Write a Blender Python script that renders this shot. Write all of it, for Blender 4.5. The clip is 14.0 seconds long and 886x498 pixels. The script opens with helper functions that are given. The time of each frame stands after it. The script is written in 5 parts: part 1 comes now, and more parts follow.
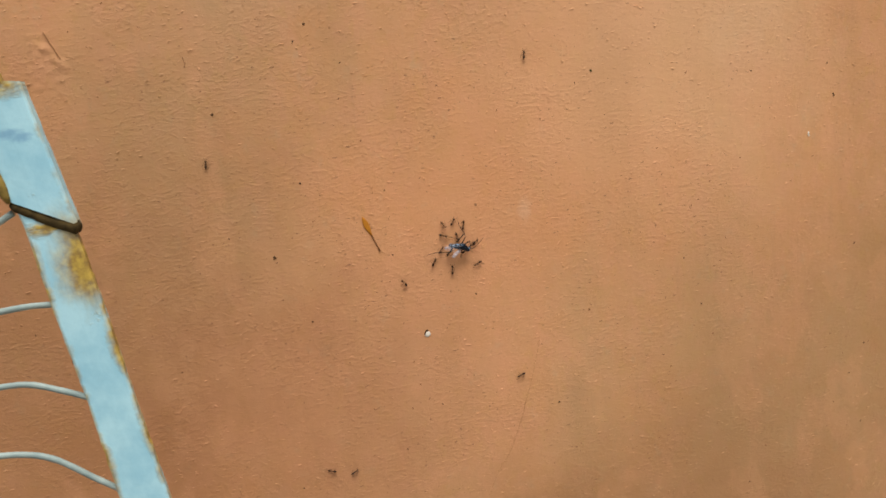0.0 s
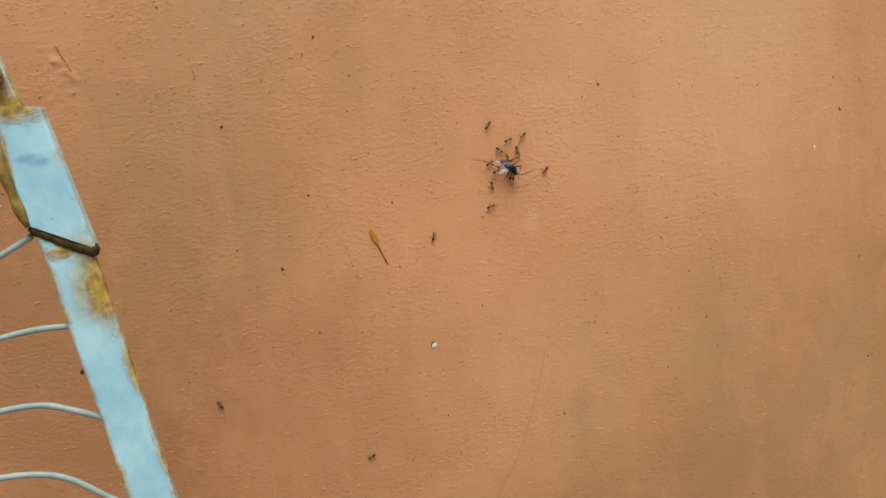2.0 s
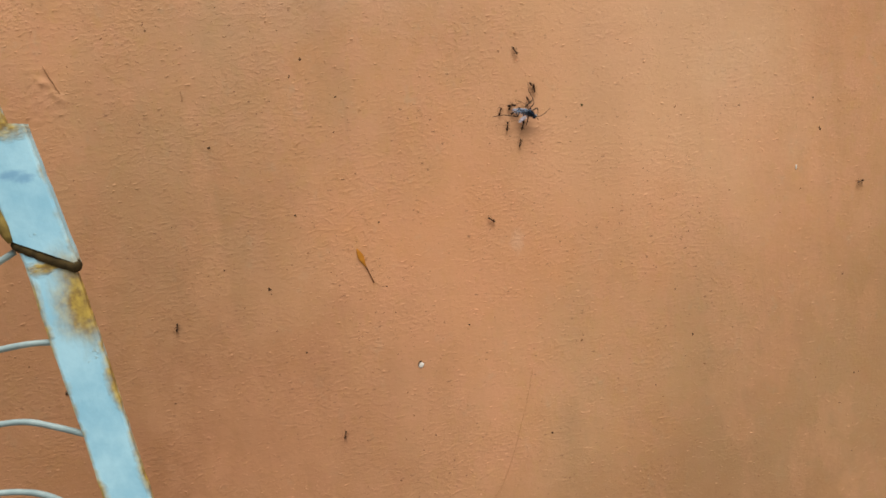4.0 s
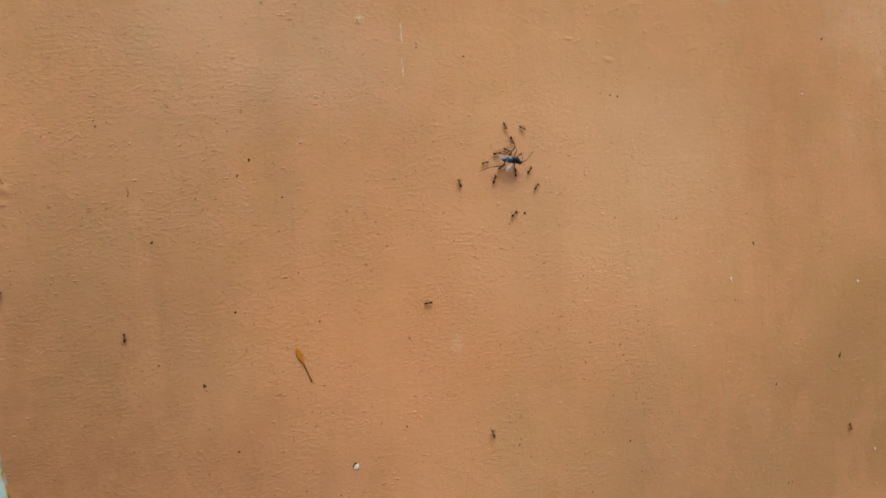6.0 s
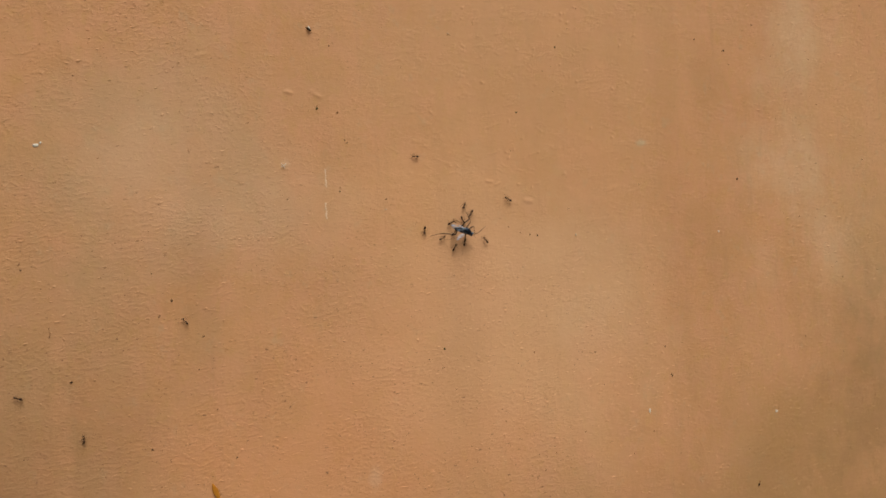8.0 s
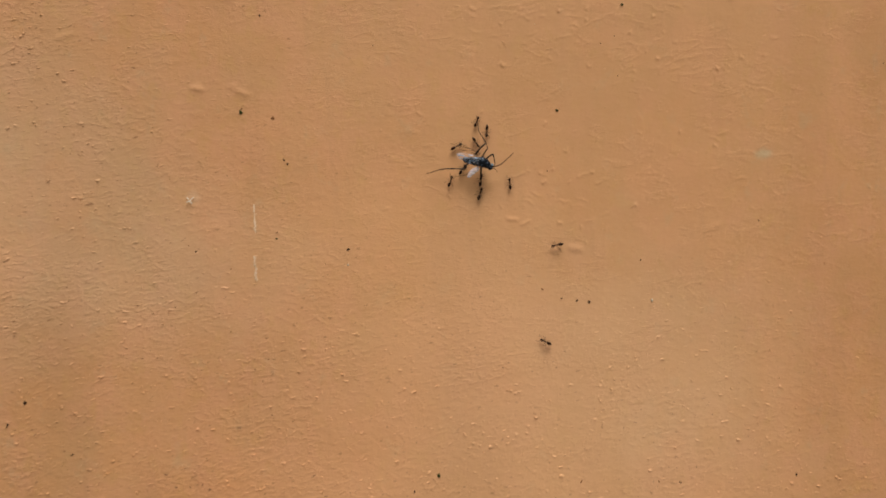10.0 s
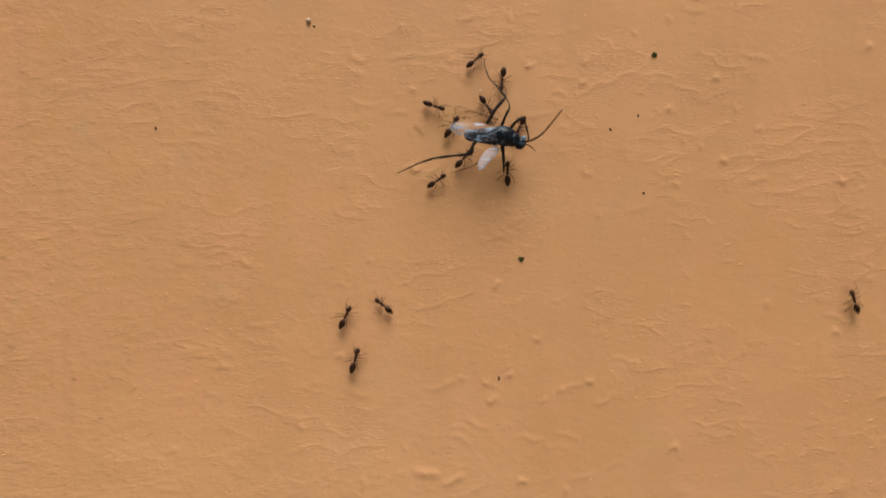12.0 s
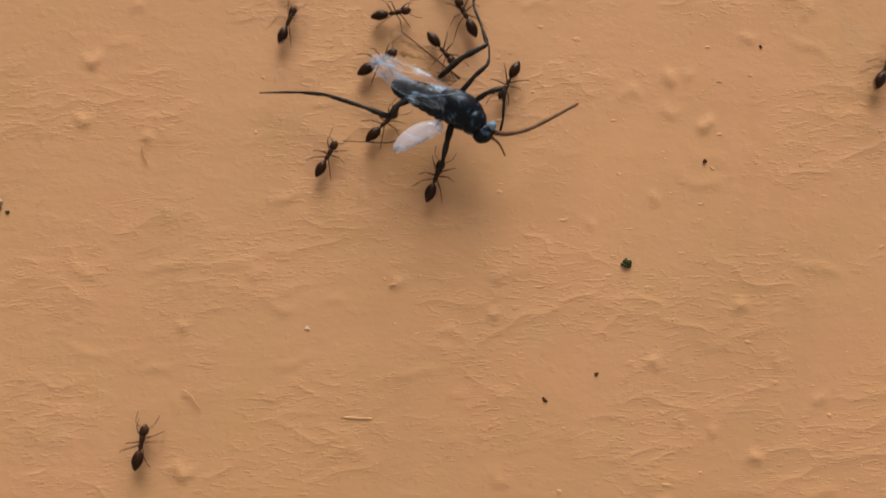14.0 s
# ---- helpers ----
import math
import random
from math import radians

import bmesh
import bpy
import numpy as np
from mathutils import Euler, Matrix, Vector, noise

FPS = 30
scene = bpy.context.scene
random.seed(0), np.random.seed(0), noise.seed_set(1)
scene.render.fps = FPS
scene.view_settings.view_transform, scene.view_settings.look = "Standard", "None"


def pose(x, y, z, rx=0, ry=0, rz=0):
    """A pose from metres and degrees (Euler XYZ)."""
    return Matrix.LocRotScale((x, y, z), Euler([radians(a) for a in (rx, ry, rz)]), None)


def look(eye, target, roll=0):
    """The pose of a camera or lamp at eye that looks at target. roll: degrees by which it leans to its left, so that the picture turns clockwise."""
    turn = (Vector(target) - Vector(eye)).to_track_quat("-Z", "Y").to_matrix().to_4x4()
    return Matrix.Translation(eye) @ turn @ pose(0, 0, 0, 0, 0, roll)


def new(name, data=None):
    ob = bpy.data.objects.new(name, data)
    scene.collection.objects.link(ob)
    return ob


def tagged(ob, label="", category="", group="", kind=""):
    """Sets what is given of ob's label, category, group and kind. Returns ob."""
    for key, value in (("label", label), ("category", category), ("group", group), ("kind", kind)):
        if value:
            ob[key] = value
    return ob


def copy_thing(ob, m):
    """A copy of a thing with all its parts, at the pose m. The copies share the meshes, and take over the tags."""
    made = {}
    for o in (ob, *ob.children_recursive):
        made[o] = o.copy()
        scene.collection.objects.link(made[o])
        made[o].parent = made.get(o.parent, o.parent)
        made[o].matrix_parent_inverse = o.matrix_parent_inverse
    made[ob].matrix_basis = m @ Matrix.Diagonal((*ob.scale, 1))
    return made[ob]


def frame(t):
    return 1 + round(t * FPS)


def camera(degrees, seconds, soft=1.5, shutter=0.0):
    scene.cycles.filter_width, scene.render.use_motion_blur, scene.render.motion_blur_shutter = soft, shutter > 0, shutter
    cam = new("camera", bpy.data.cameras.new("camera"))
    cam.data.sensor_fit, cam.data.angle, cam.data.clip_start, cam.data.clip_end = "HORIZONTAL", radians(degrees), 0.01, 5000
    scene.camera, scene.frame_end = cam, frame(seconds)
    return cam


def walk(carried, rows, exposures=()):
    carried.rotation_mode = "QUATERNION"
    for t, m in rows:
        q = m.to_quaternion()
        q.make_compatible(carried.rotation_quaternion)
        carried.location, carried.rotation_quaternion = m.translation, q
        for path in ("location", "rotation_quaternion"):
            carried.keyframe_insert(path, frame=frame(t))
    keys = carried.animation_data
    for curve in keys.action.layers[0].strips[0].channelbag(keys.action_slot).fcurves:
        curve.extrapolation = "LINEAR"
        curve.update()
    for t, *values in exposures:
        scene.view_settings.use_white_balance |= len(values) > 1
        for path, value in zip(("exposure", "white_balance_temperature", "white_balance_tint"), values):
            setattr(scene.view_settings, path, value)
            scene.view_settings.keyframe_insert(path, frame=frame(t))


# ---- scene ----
# One millimetre; the wall's face is the plane y = 0, the camera stands on its -y side.
MM = 0.001
GROUND_Z = -1.25

# ---- camera ----
cam = camera(61.27, 14.0, soft=1.7, shutter=0.25)
PATH = [
    (0, (-0.04195, -0.22708, 0.04275), (0.13102, 0.73790, -0.15448), -7.90),
    (0.5, (-0.04641, -0.22739, 0.04412), (0.11223, 0.73781, -0.16380), -8.43),
    (1, (-0.04622, -0.22756, 0.04366), (0.10615, 0.73583, -0.17696), -8.14),
    (1.5, (-0.04226, -0.22989, 0.04758), (0.11544, 0.73522, -0.16145), -8.17),
    (2, (-0.04337, -0.22704, 0.04643), (0.12872, 0.73852, -0.14873), -7.55),
    (2.5, (-0.04204, -0.22757, 0.04706), (0.13875, 0.73735, -0.14331), -7.82),
    (2.7, (-0.04234, -0.22824, 0.04796), (0.13718, 0.73713, -0.14136), -8.17),
    (4.8, (-0.04162, -0.22933, 0.04367), (0.15294, 0.73914, -0.11191), -6.65),
    (5, (-0.03732, -0.23022, 0.05055), (0.15829, 0.73797, -0.10550), -6.15),
    (5.5, (-0.03829, -0.23174, 0.05256), (0.19085, 0.73592, -0.05289), -5.61),
    (6, (-0.03414, -0.23217, 0.05445), (0.21010, 0.73441, -0.02349), -5.08),
    (6.5, (-0.03098, -0.23250, 0.06111), (0.21981, 0.73364, 0.00045), -4.54),
    (7, (-0.02613, -0.23612, 0.07231), (0.23330, 0.72855, 0.02649), -3.92),
    (7.5, (-0.01791, -0.24179, 0.08201), (0.25061, 0.72115, 0.05673), -3.37),
    (8, (-0.01139, -0.24509, 0.08227), (0.25056, 0.71988, 0.06733), -3.95),
    (8.2, (-0.01098, -0.24627, 0.08151), (0.24555, 0.72017, 0.06802), -4.21),
    (10.3, (0.04439, -0.15042, 0.10706), (0.13296, 0.84477, 0.06522), -3.23),
    (10.5, (0.04468, -0.14317, 0.11074), (0.13053, 0.85257, 0.07716), -2.99),
    (11, (0.05188, -0.12042, 0.12123), (0.12807, 0.87660, 0.10895), -2.59),
    (11.5, (0.06167, -0.10097, 0.12561), (0.13584, 0.89628, 0.12508), -1.97),
    (12, (0.07117, -0.08375, 0.12524), (0.13052, 0.91447, 0.13040), -2.10),
    (12.5, (0.07333, -0.06947, 0.13563), (0.13300, 0.92863, 0.15103), -2.12),
    (12.7, (0.07915, -0.06624, 0.14193), (0.12896, 0.93159, 0.18504), -2.04),
    (13, (0.08288, -0.06179, 0.14400), (0.12448, 0.93556, 0.20372), -1.50),
    (13.5, (0.08582, -0.05276, 0.14595), (0.12503, 0.94545, 0.19120), -1.09),
    (14, (0.08843, -0.04671, 0.14601), (0.11391, 0.95193, 0.19155), -1.30),
]
EXPOSURES = [(0.0, 0.16, 6520, 10), (2.7, 0.15, 6450, 10), (5.0, 0.17, 6150, 10), (6.0, -0.01, 6500, 8), (7.0, -0.04, 6580, 7), (7.5, 0.02, 6560, 8),
             (8.2, -0.09, 6740, 7), (10.5, -0.01, 6850, 9), (12.5, 0.10, 6750, 9), (14.0, 0.10, 6440, 10)]
walk(cam, [(t, look(eye, target, roll)) for t, eye, target, roll in PATH], EXPOSURES)

# ---- light: a bright overcast sky, softly directed from above ----
sky_world = bpy.data.worlds.new("overcast_sky")
scene.world = sky_world
sky_world.use_nodes = True
wt = sky_world.node_tree
sky = wt.nodes.new("ShaderNodeTexSky")
sky.sky_type, sky.sun_disc = "NISHITA", False
sky.sun_elevation, sky.sun_rotation = radians(66), radians(175)
sky.air_density, sky.dust_density, sky.ozone_density = 1.0, 6.0, 0.6
wt.links.new(sky.outputs[0], wt.nodes["Background"].inputs[0])
wt.nodes["Background"].inputs[1].default_value = 0.030

sun_data = bpy.data.lights.new("sun", "SUN")
sun_data.energy, sun_data.angle, sun_data.color = 5.0, radians(36), (1.0, 0.95, 0.88)
sun = new("sun", sun_data)
sun.matrix_world = look((0.10, -0.36, 1.0), (0, 0, 0))


# ---- materials ----
class Nodes:
    """A small wrapper to write node trees in few lines."""

    def __init__(self, name):
        self.mat = bpy.data.materials.new(name)
        self.mat.use_nodes = True
        self.tree = self.mat.node_tree
        self.bsdf = self.tree.nodes["Principled BSDF"]

    def add(self, kind, **values):
        node = self.tree.nodes.new("ShaderNode" + kind)
        for key, value in values.items():
            node.inputs[key.replace("_", " ")].default_value = value
        return node

    def link(self, a, b):
        self.tree.links.new(a, b)

    def coords(self, scale=(1, 1, 1), offset=(0, 0, 0), source="Object"):
        c = self.add("TexCoord")
        m = self.add("Mapping")
        m.inputs["Scale"].default_value, m.inputs["Location"].default_value = scale, offset
        self.link(c.outputs[source], m.inputs["Vector"])
        return m.outputs[0]

    def noise(self, scale, detail=4.0, rough=0.55, stretch=(1, 1, 1), offset=(0, 0, 0)):
        n = self.add("TexNoise", Scale=scale, Detail=detail, Roughness=rough)
        self.link(self.coords(stretch, offset), n.inputs["Vector"])
        return n.outputs[0]

    def attribute(self, name):
        a = self.tree.nodes.new("ShaderNodeAttribute")
        a.attribute_name = name
        return a.outputs["Fac"]

    def ramp(self, value, low, high):
        r = self.add("MapRange", From_Min=low, From_Max=high)
        r.interpolation_type = "SMOOTHSTEP"
        self.link(value, r.inputs[0])
        return r.outputs[0]

    def math(self, op, a, b):
        m = self.tree.nodes.new("ShaderNodeMath")
        m.operation = op
        for n, v in enumerate((a, b)):
            if isinstance(v, (int, float)):
                m.inputs[n].default_value = v
            else:
                self.link(v, m.inputs[n])
        return m.outputs[0]

    def mix(self, fac, a, b):
        m = self.tree.nodes.new("ShaderNodeMix")
        m.data_type = "RGBA"
        for socket, v in ((m.inputs[0], fac), (m.inputs[6], a), (m.inputs[7], b)):
            if isinstance(v, (int, float)):
                socket.default_value = v
            elif isinstance(v, tuple):
                socket.default_value = (*v, 1)
            else:
                self.link(v, socket)
        return m.outputs[2]

    def bump(self, height, strength, distance, normal=None):
        b = self.add("Bump", Strength=strength, Distance=distance)
        self.link(height, b.inputs["Height"])
        if normal is not None:
            self.link(normal, b.inputs["Normal"])
        return b.outputs[0]

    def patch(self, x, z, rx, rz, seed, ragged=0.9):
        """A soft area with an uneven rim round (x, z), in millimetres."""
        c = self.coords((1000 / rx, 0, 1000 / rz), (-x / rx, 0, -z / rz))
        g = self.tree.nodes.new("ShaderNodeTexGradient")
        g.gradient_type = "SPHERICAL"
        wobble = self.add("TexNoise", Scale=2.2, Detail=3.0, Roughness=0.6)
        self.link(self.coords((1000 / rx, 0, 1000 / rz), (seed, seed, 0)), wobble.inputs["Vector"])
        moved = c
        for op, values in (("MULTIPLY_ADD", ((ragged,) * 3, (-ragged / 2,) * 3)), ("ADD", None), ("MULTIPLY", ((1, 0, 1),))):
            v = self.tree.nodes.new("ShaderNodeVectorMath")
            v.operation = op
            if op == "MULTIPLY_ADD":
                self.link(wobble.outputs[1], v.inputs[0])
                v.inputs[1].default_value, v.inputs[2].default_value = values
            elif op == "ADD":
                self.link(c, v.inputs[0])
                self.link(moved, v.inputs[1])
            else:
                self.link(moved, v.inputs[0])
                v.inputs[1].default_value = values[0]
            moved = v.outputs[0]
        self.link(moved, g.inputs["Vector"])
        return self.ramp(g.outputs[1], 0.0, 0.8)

    def done(self, color=None, rough=None, normal=None, metal=0.0):
        for key, v in (("Base Color", color), ("Roughness", rough), ("Normal", normal), ("Metallic", metal)):
            if v is None:
                continue
            if isinstance(v, tuple):
                self.bsdf.inputs[key].default_value = (*v, 1)
            elif isinstance(v, (int, float)):
                self.bsdf.inputs[key].default_value = v
            else:
                self.link(v, self.bsdf.inputs[key])
        return self.mat


def wall_paint():
    n = Nodes("weathered_orange_wall_paint")

    clouds = n.ramp(n.noise(17, 5, 0.6), 0.32, 0.70)
    drips = n.ramp(n.noise(1.0, 6, 0.6, (58, 20, 7)), 0.42, 0.72)
    mottle = n.ramp(n.noise(95, 6, 0.65), 0.30, 0.72)
    grain = n.ramp(n.noise(1500, 3, 0.6, (0.6, 1, 1.2)), 0.30, 0.75)
    blush = n.ramp(n.noise(1.0, 5, 0.62, (120, 140, 80), (4, 0, 9)), 0.42, 0.64)
    ochre = n.ramp(n.noise(1.0, 4, 0.62, (230, 260, 170), (9, 5, 1)), 0.52, 0.68)
    olive = n.ramp(n.noise(1.0, 5, 0.66, (150, 200, 120), (2, 8, 4)), 0.57, 0.70)
    threads = n.ramp(n.noise(1.0, 4, 0.62, (300, 30, 24), (6, 1, 3)), 0.56, 0.70)
    col = n.mix(clouds, (0.505, 0.250, 0.104), (0.540, 0.280, 0.132))
    col = n.mix(n.math("MULTIPLY", mottle, 0.40), col, (0.505, 0.290, 0.158))
    col = n.mix(n.math("MULTIPLY", drips, 0.30), col, (0.420, 0.215, 0.098))
    col = n.mix(n.math("MULTIPLY", blush, 0.42), col, (0.570, 0.275, 0.158))
    col = n.mix(n.math("MULTIPLY", ochre, 0.42), col, (0.490, 0.275, 0.096))
    col = n.mix(n.math("MULTIPLY", olive, 0.42), col, (0.430, 0.300, 0.172))
    col = n.mix(n.math("MULTIPLY", threads, 0.26), col, (0.380, 0.205, 0.105))
    col = n.mix(n.math("MULTIPLY", grain, 0.26), col, (0.585, 0.325, 0.165))
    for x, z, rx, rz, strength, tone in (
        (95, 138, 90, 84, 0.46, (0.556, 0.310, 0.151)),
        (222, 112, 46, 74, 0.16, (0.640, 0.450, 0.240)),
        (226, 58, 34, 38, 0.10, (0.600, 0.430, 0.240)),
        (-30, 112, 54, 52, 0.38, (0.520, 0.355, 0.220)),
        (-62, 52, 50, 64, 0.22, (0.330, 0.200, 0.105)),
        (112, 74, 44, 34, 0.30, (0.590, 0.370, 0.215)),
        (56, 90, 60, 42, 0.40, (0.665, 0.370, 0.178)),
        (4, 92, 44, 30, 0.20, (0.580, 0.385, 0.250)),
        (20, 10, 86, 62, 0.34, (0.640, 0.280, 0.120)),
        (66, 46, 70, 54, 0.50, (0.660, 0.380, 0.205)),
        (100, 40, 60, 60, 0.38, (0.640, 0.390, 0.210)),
        # next five darken the lower parts: weathering, with edge shading painted into the colour
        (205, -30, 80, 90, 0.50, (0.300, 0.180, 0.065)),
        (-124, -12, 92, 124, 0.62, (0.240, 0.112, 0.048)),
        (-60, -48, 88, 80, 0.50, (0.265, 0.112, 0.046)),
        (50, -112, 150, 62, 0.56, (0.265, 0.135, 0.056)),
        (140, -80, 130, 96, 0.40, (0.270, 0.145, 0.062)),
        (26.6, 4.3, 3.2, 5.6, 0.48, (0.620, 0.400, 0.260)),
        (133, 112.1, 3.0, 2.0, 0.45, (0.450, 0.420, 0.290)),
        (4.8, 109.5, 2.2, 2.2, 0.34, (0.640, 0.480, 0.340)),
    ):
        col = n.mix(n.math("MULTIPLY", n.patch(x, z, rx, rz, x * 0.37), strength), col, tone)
    # stains that run down the wall and washed-out areas
    for name, strength, tone in (("soot", 0.80, (0.265, 0.145, 0.066)), ("olive", 0.66, (0.380, 0.255, 0.122)), ("pale", 0.52, (0.600, 0.425, 0.275)), ("rose", 0.75, (0.640, 0.315, 0.165))):
        col = n.mix(n.math("MULTIPLY", n.attribute(name), strength), col, tone)
    # the plaster is smooth in places, flaked sideways or pimpled in others
    wrinkled, pimpled = n.attribute("wrinkled"), n.attribute("pimpled")
    pores = n.ramp(n.noise(1.0, 3, 0.55, (400, 420, 1000), (3, 3, 3)), 0.66, 0.72)
    col = n.mix(n.math("MULTIPLY", n.math("MULTIPLY", pores, pimpled), 0.76), col, (0.22, 0.11, 0.055))
    specks = n.ramp(n.noise(1.0, 3, 0.6, (640, 640, 980), (7, 1, 5)), 0.67, 0.72)
    col = n.mix(n.math("MULTIPLY", specks, n.math("ADD", n.math("MULTIPLY", pimpled, 0.82), 0.04)), col, (0.20, 0.095, 0.045))
    swell = n.noise(1.0, 4, 0.55, (180, 250, 300))
    flakes = n.ramp(n.noise(1.0, 3, 0.58, (640, 640, 1050), (2, 6, 4)), 0.59, 0.68)
    dashes = n.ramp(n.noise(1.0, 3, 0.60, (900, 1000, 1900), (5, 3, 8)), 0.58, 0.67)
    lumps = n.ramp(n.noise(1.0, 3, 0.55, (1150, 1150, 1500), (8, 8, 1)), 0.57, 0.72)
    warts = n.math("POWER", n.noise(1.0, 4, 0.68, (620, 700, 900), (1, 2, 3)), 3.2)
    fine = n.noise(1.0, 3, 0.6, (1700, 1700, 2400))
    normal = n.bump(swell, 0.16, 0.00040)
    # long thin creases that run sideways
    fold = n.math("ABSOLUTE", n.math("SUBTRACT", n.noise(1.0, 2, 0.5, (120, 200, 260), (4, 4, 7)), 0.5), 0.0)
    crease = n.math("POWER", n.math("MAXIMUM", n.math("SUBTRACT", 1.0, n.math("MULTIPLY", fold, 7.0)), 0.0), 3.0)
    normal = n.bump(n.math("MULTIPLY", crease, n.attribute("creased")), 0.26, 0.00012, normal)
    normal = n.bump(n.math("MULTIPLY", flakes, n.math("MAXIMUM", wrinkled, n.math("MULTIPLY", pimpled, 0.62))), 0.21, 0.00013, normal)
    normal = n.bump(n.math("MULTIPLY", dashes, n.math("ADD", wrinkled, n.math("MULTIPLY", pimpled, 0.3))), 0.26, 0.00006, normal)
    normal = n.bump(n.math("MULTIPLY", warts, pimpled), 0.54, 0.00066, normal)
    pulls = n.ramp(n.noise(1.0, 3, 0.62, (1300, 1400, 3900), (9, 2, 6)), 0.53, 0.64)
    normal = n.bump(n.math("MULTIPLY", pulls, n.attribute("creased")), 0.38, 0.000045, normal)
    normal = n.bump(lumps, 0.14, 0.00006, normal)
    normal = n.bump(fine, 0.05, 0.00010, normal)
    rough = n.ramp(mottle, -1.2, 1.6)
    n.bsdf.inputs["Specular IOR Level"].default_value = 0.25
    return n.done(col, n.math("ADD", n.math("MULTIPLY", rough, 0.2), 0.52), normal)


def plain(name, color, other, scale, rough=0.6, bump=0.0, metal=0.0, depth=0.0001):
    n = Nodes(name)
    f = n.ramp(n.noise(scale, 5, 0.6), 0.3, 0.7)
    normal = n.bump(n.noise(scale * 2.3, 4, 0.6), bump, depth) if bump else None
    n.bsdf.inputs["Specular IOR Level"].default_value = 0.2
    return n.done(n.mix(f, color, other), rough, normal, metal)


def blue_enamel():
    """Chipped pale blue paint that lets yellow-brown rust through along the edges."""
    n = Nodes("chipped_pale_blue_enamel")
    uv = n.add("UVMap")
    split = n.tree.nodes.new("ShaderNodeSeparateXYZ")
    n.link(uv.outputs[0], split.inputs[0])
    edge = n.math("MULTIPLY", n.math("ABSOLUTE", n.math("SUBTRACT", split.outputs[0], 0.5), 0.0), 2.0)
    rag = n.math("ADD", edge, n.math("MULTIPLY", n.math("SUBTRACT", n.noise(230, 4, 0.6), 0.5), 0.9))
    rust = n.ramp(rag, 0.73, 1.12)
    spots = n.ramp(n.noise(230, 5, 0.7, (1, 1, 1), (5, 1, 2)), 0.66, 0.74)
    bloom = n.patch(-73.2, 27.4, 5.2, 10.0, 1.7, 0.7)
    for x, z, rx, rz, seed in ((-81.5, 55.5, 6.5, 6.0, 4.1), (-84.5, 68.0, 4.0, 12.0, 5.3), (-79.8, 27.5, 1.8, 7.0, 2.2), (-79.2, 52.8, 5.5, 3.0, 6.6), (-76.6, 32.6, 4.6, 1.5, 3.4), (-81.4, 46.0, 0.9, 9.0, 7.1)):
        bloom = n.math("MAXIMUM", bloom, n.patch(x, z, rx, rz, seed, 1.3))
    worn = n.math("MAXIMUM", n.math("MAXIMUM", rust, bloom), n.math("MULTIPLY", spots, 0.45))
    tone = n.ramp(n.noise(150, 5, 0.6), 0.3, 0.7)
    paint = n.mix(tone, (0.27, 0.54, 0.68), (0.40, 0.68, 0.79))
    scuff = n.math("MAXIMUM", n.patch(-78.6, 45.8, 2.6, 1.0, 3.1, 1.0), n.patch(-77.0, 45.2, 1.8, 1.1, 5.2, 1.0))
    paint = n.mix(n.math("MULTIPLY", scuff, 0.75), paint, (0.17, 0.36, 0.54))
    brown = n.mix(n.ramp(n.noise(700, 4, 0.6), 0.35, 0.65), (0.47, 0.33, 0.06), (0.24, 0.15, 0.04))
    n.bsdf.inputs["Specular IOR Level"].default_value = 0.4
    rough = n.math("ADD", n.math("MULTIPLY", worn, 0.4), 0.42)
    normal = n.bump(worn, 0.5, 0.0003)
    normal = n.bump(n.noise(900, 4, 0.6), 0.25, 0.0002, normal)
    return n.done(n.mix(worn, paint, brown), rough, normal)


def wing_film(name, tint, clear, tip, veins):
    """A thin film: glassy near its root, milky towards its tip, with darker streaks."""
    n = Nodes(name)
    v = n.ramp(n.noise(1.0, 3, 0.6, (520, 2400, 1400)), 0.53, 0.62)
    split = n.tree.nodes.new("ShaderNodeSeparateXYZ")
    n.link(n.coords(), split.inputs[0])
    out = n.ramp(n.math("MULTIPLY", split.outputs[0], -1000.0), 2.7, 5.0)
    n.bsdf.inputs["Specular IOR Level"].default_value = 0.45
    body = n.math("ADD", n.math("MULTIPLY", v, 0.42), clear)
    n.link(n.math("MAXIMUM", body, n.math("MULTIPLY", out, tip)), n.bsdf.inputs["Alpha"])
    return n.done(n.mix(n.math("MULTIPLY", v, veins), tint, (0.40, 0.53, 0.72)), 0.36)


def cuticle(name, color, other, rough, coat=0.03, patches=(0.3, 0.7), scale=1900):
    n = Nodes(name)
    f = n.ramp(n.noise(scale, 4, 0.6), *patches)
    n.bsdf.inputs["Coat Weight"].default_value = coat
    n.bsdf.inputs["Coat Roughness"].default_value = 0.25
    n.bsdf.inputs["Specular IOR Level"].default_value = 0.10
    return n.done(n.mix(f, color, other), rough, n.bump(n.noise(5200, 3, 0.6), 0.35, 0.00006))


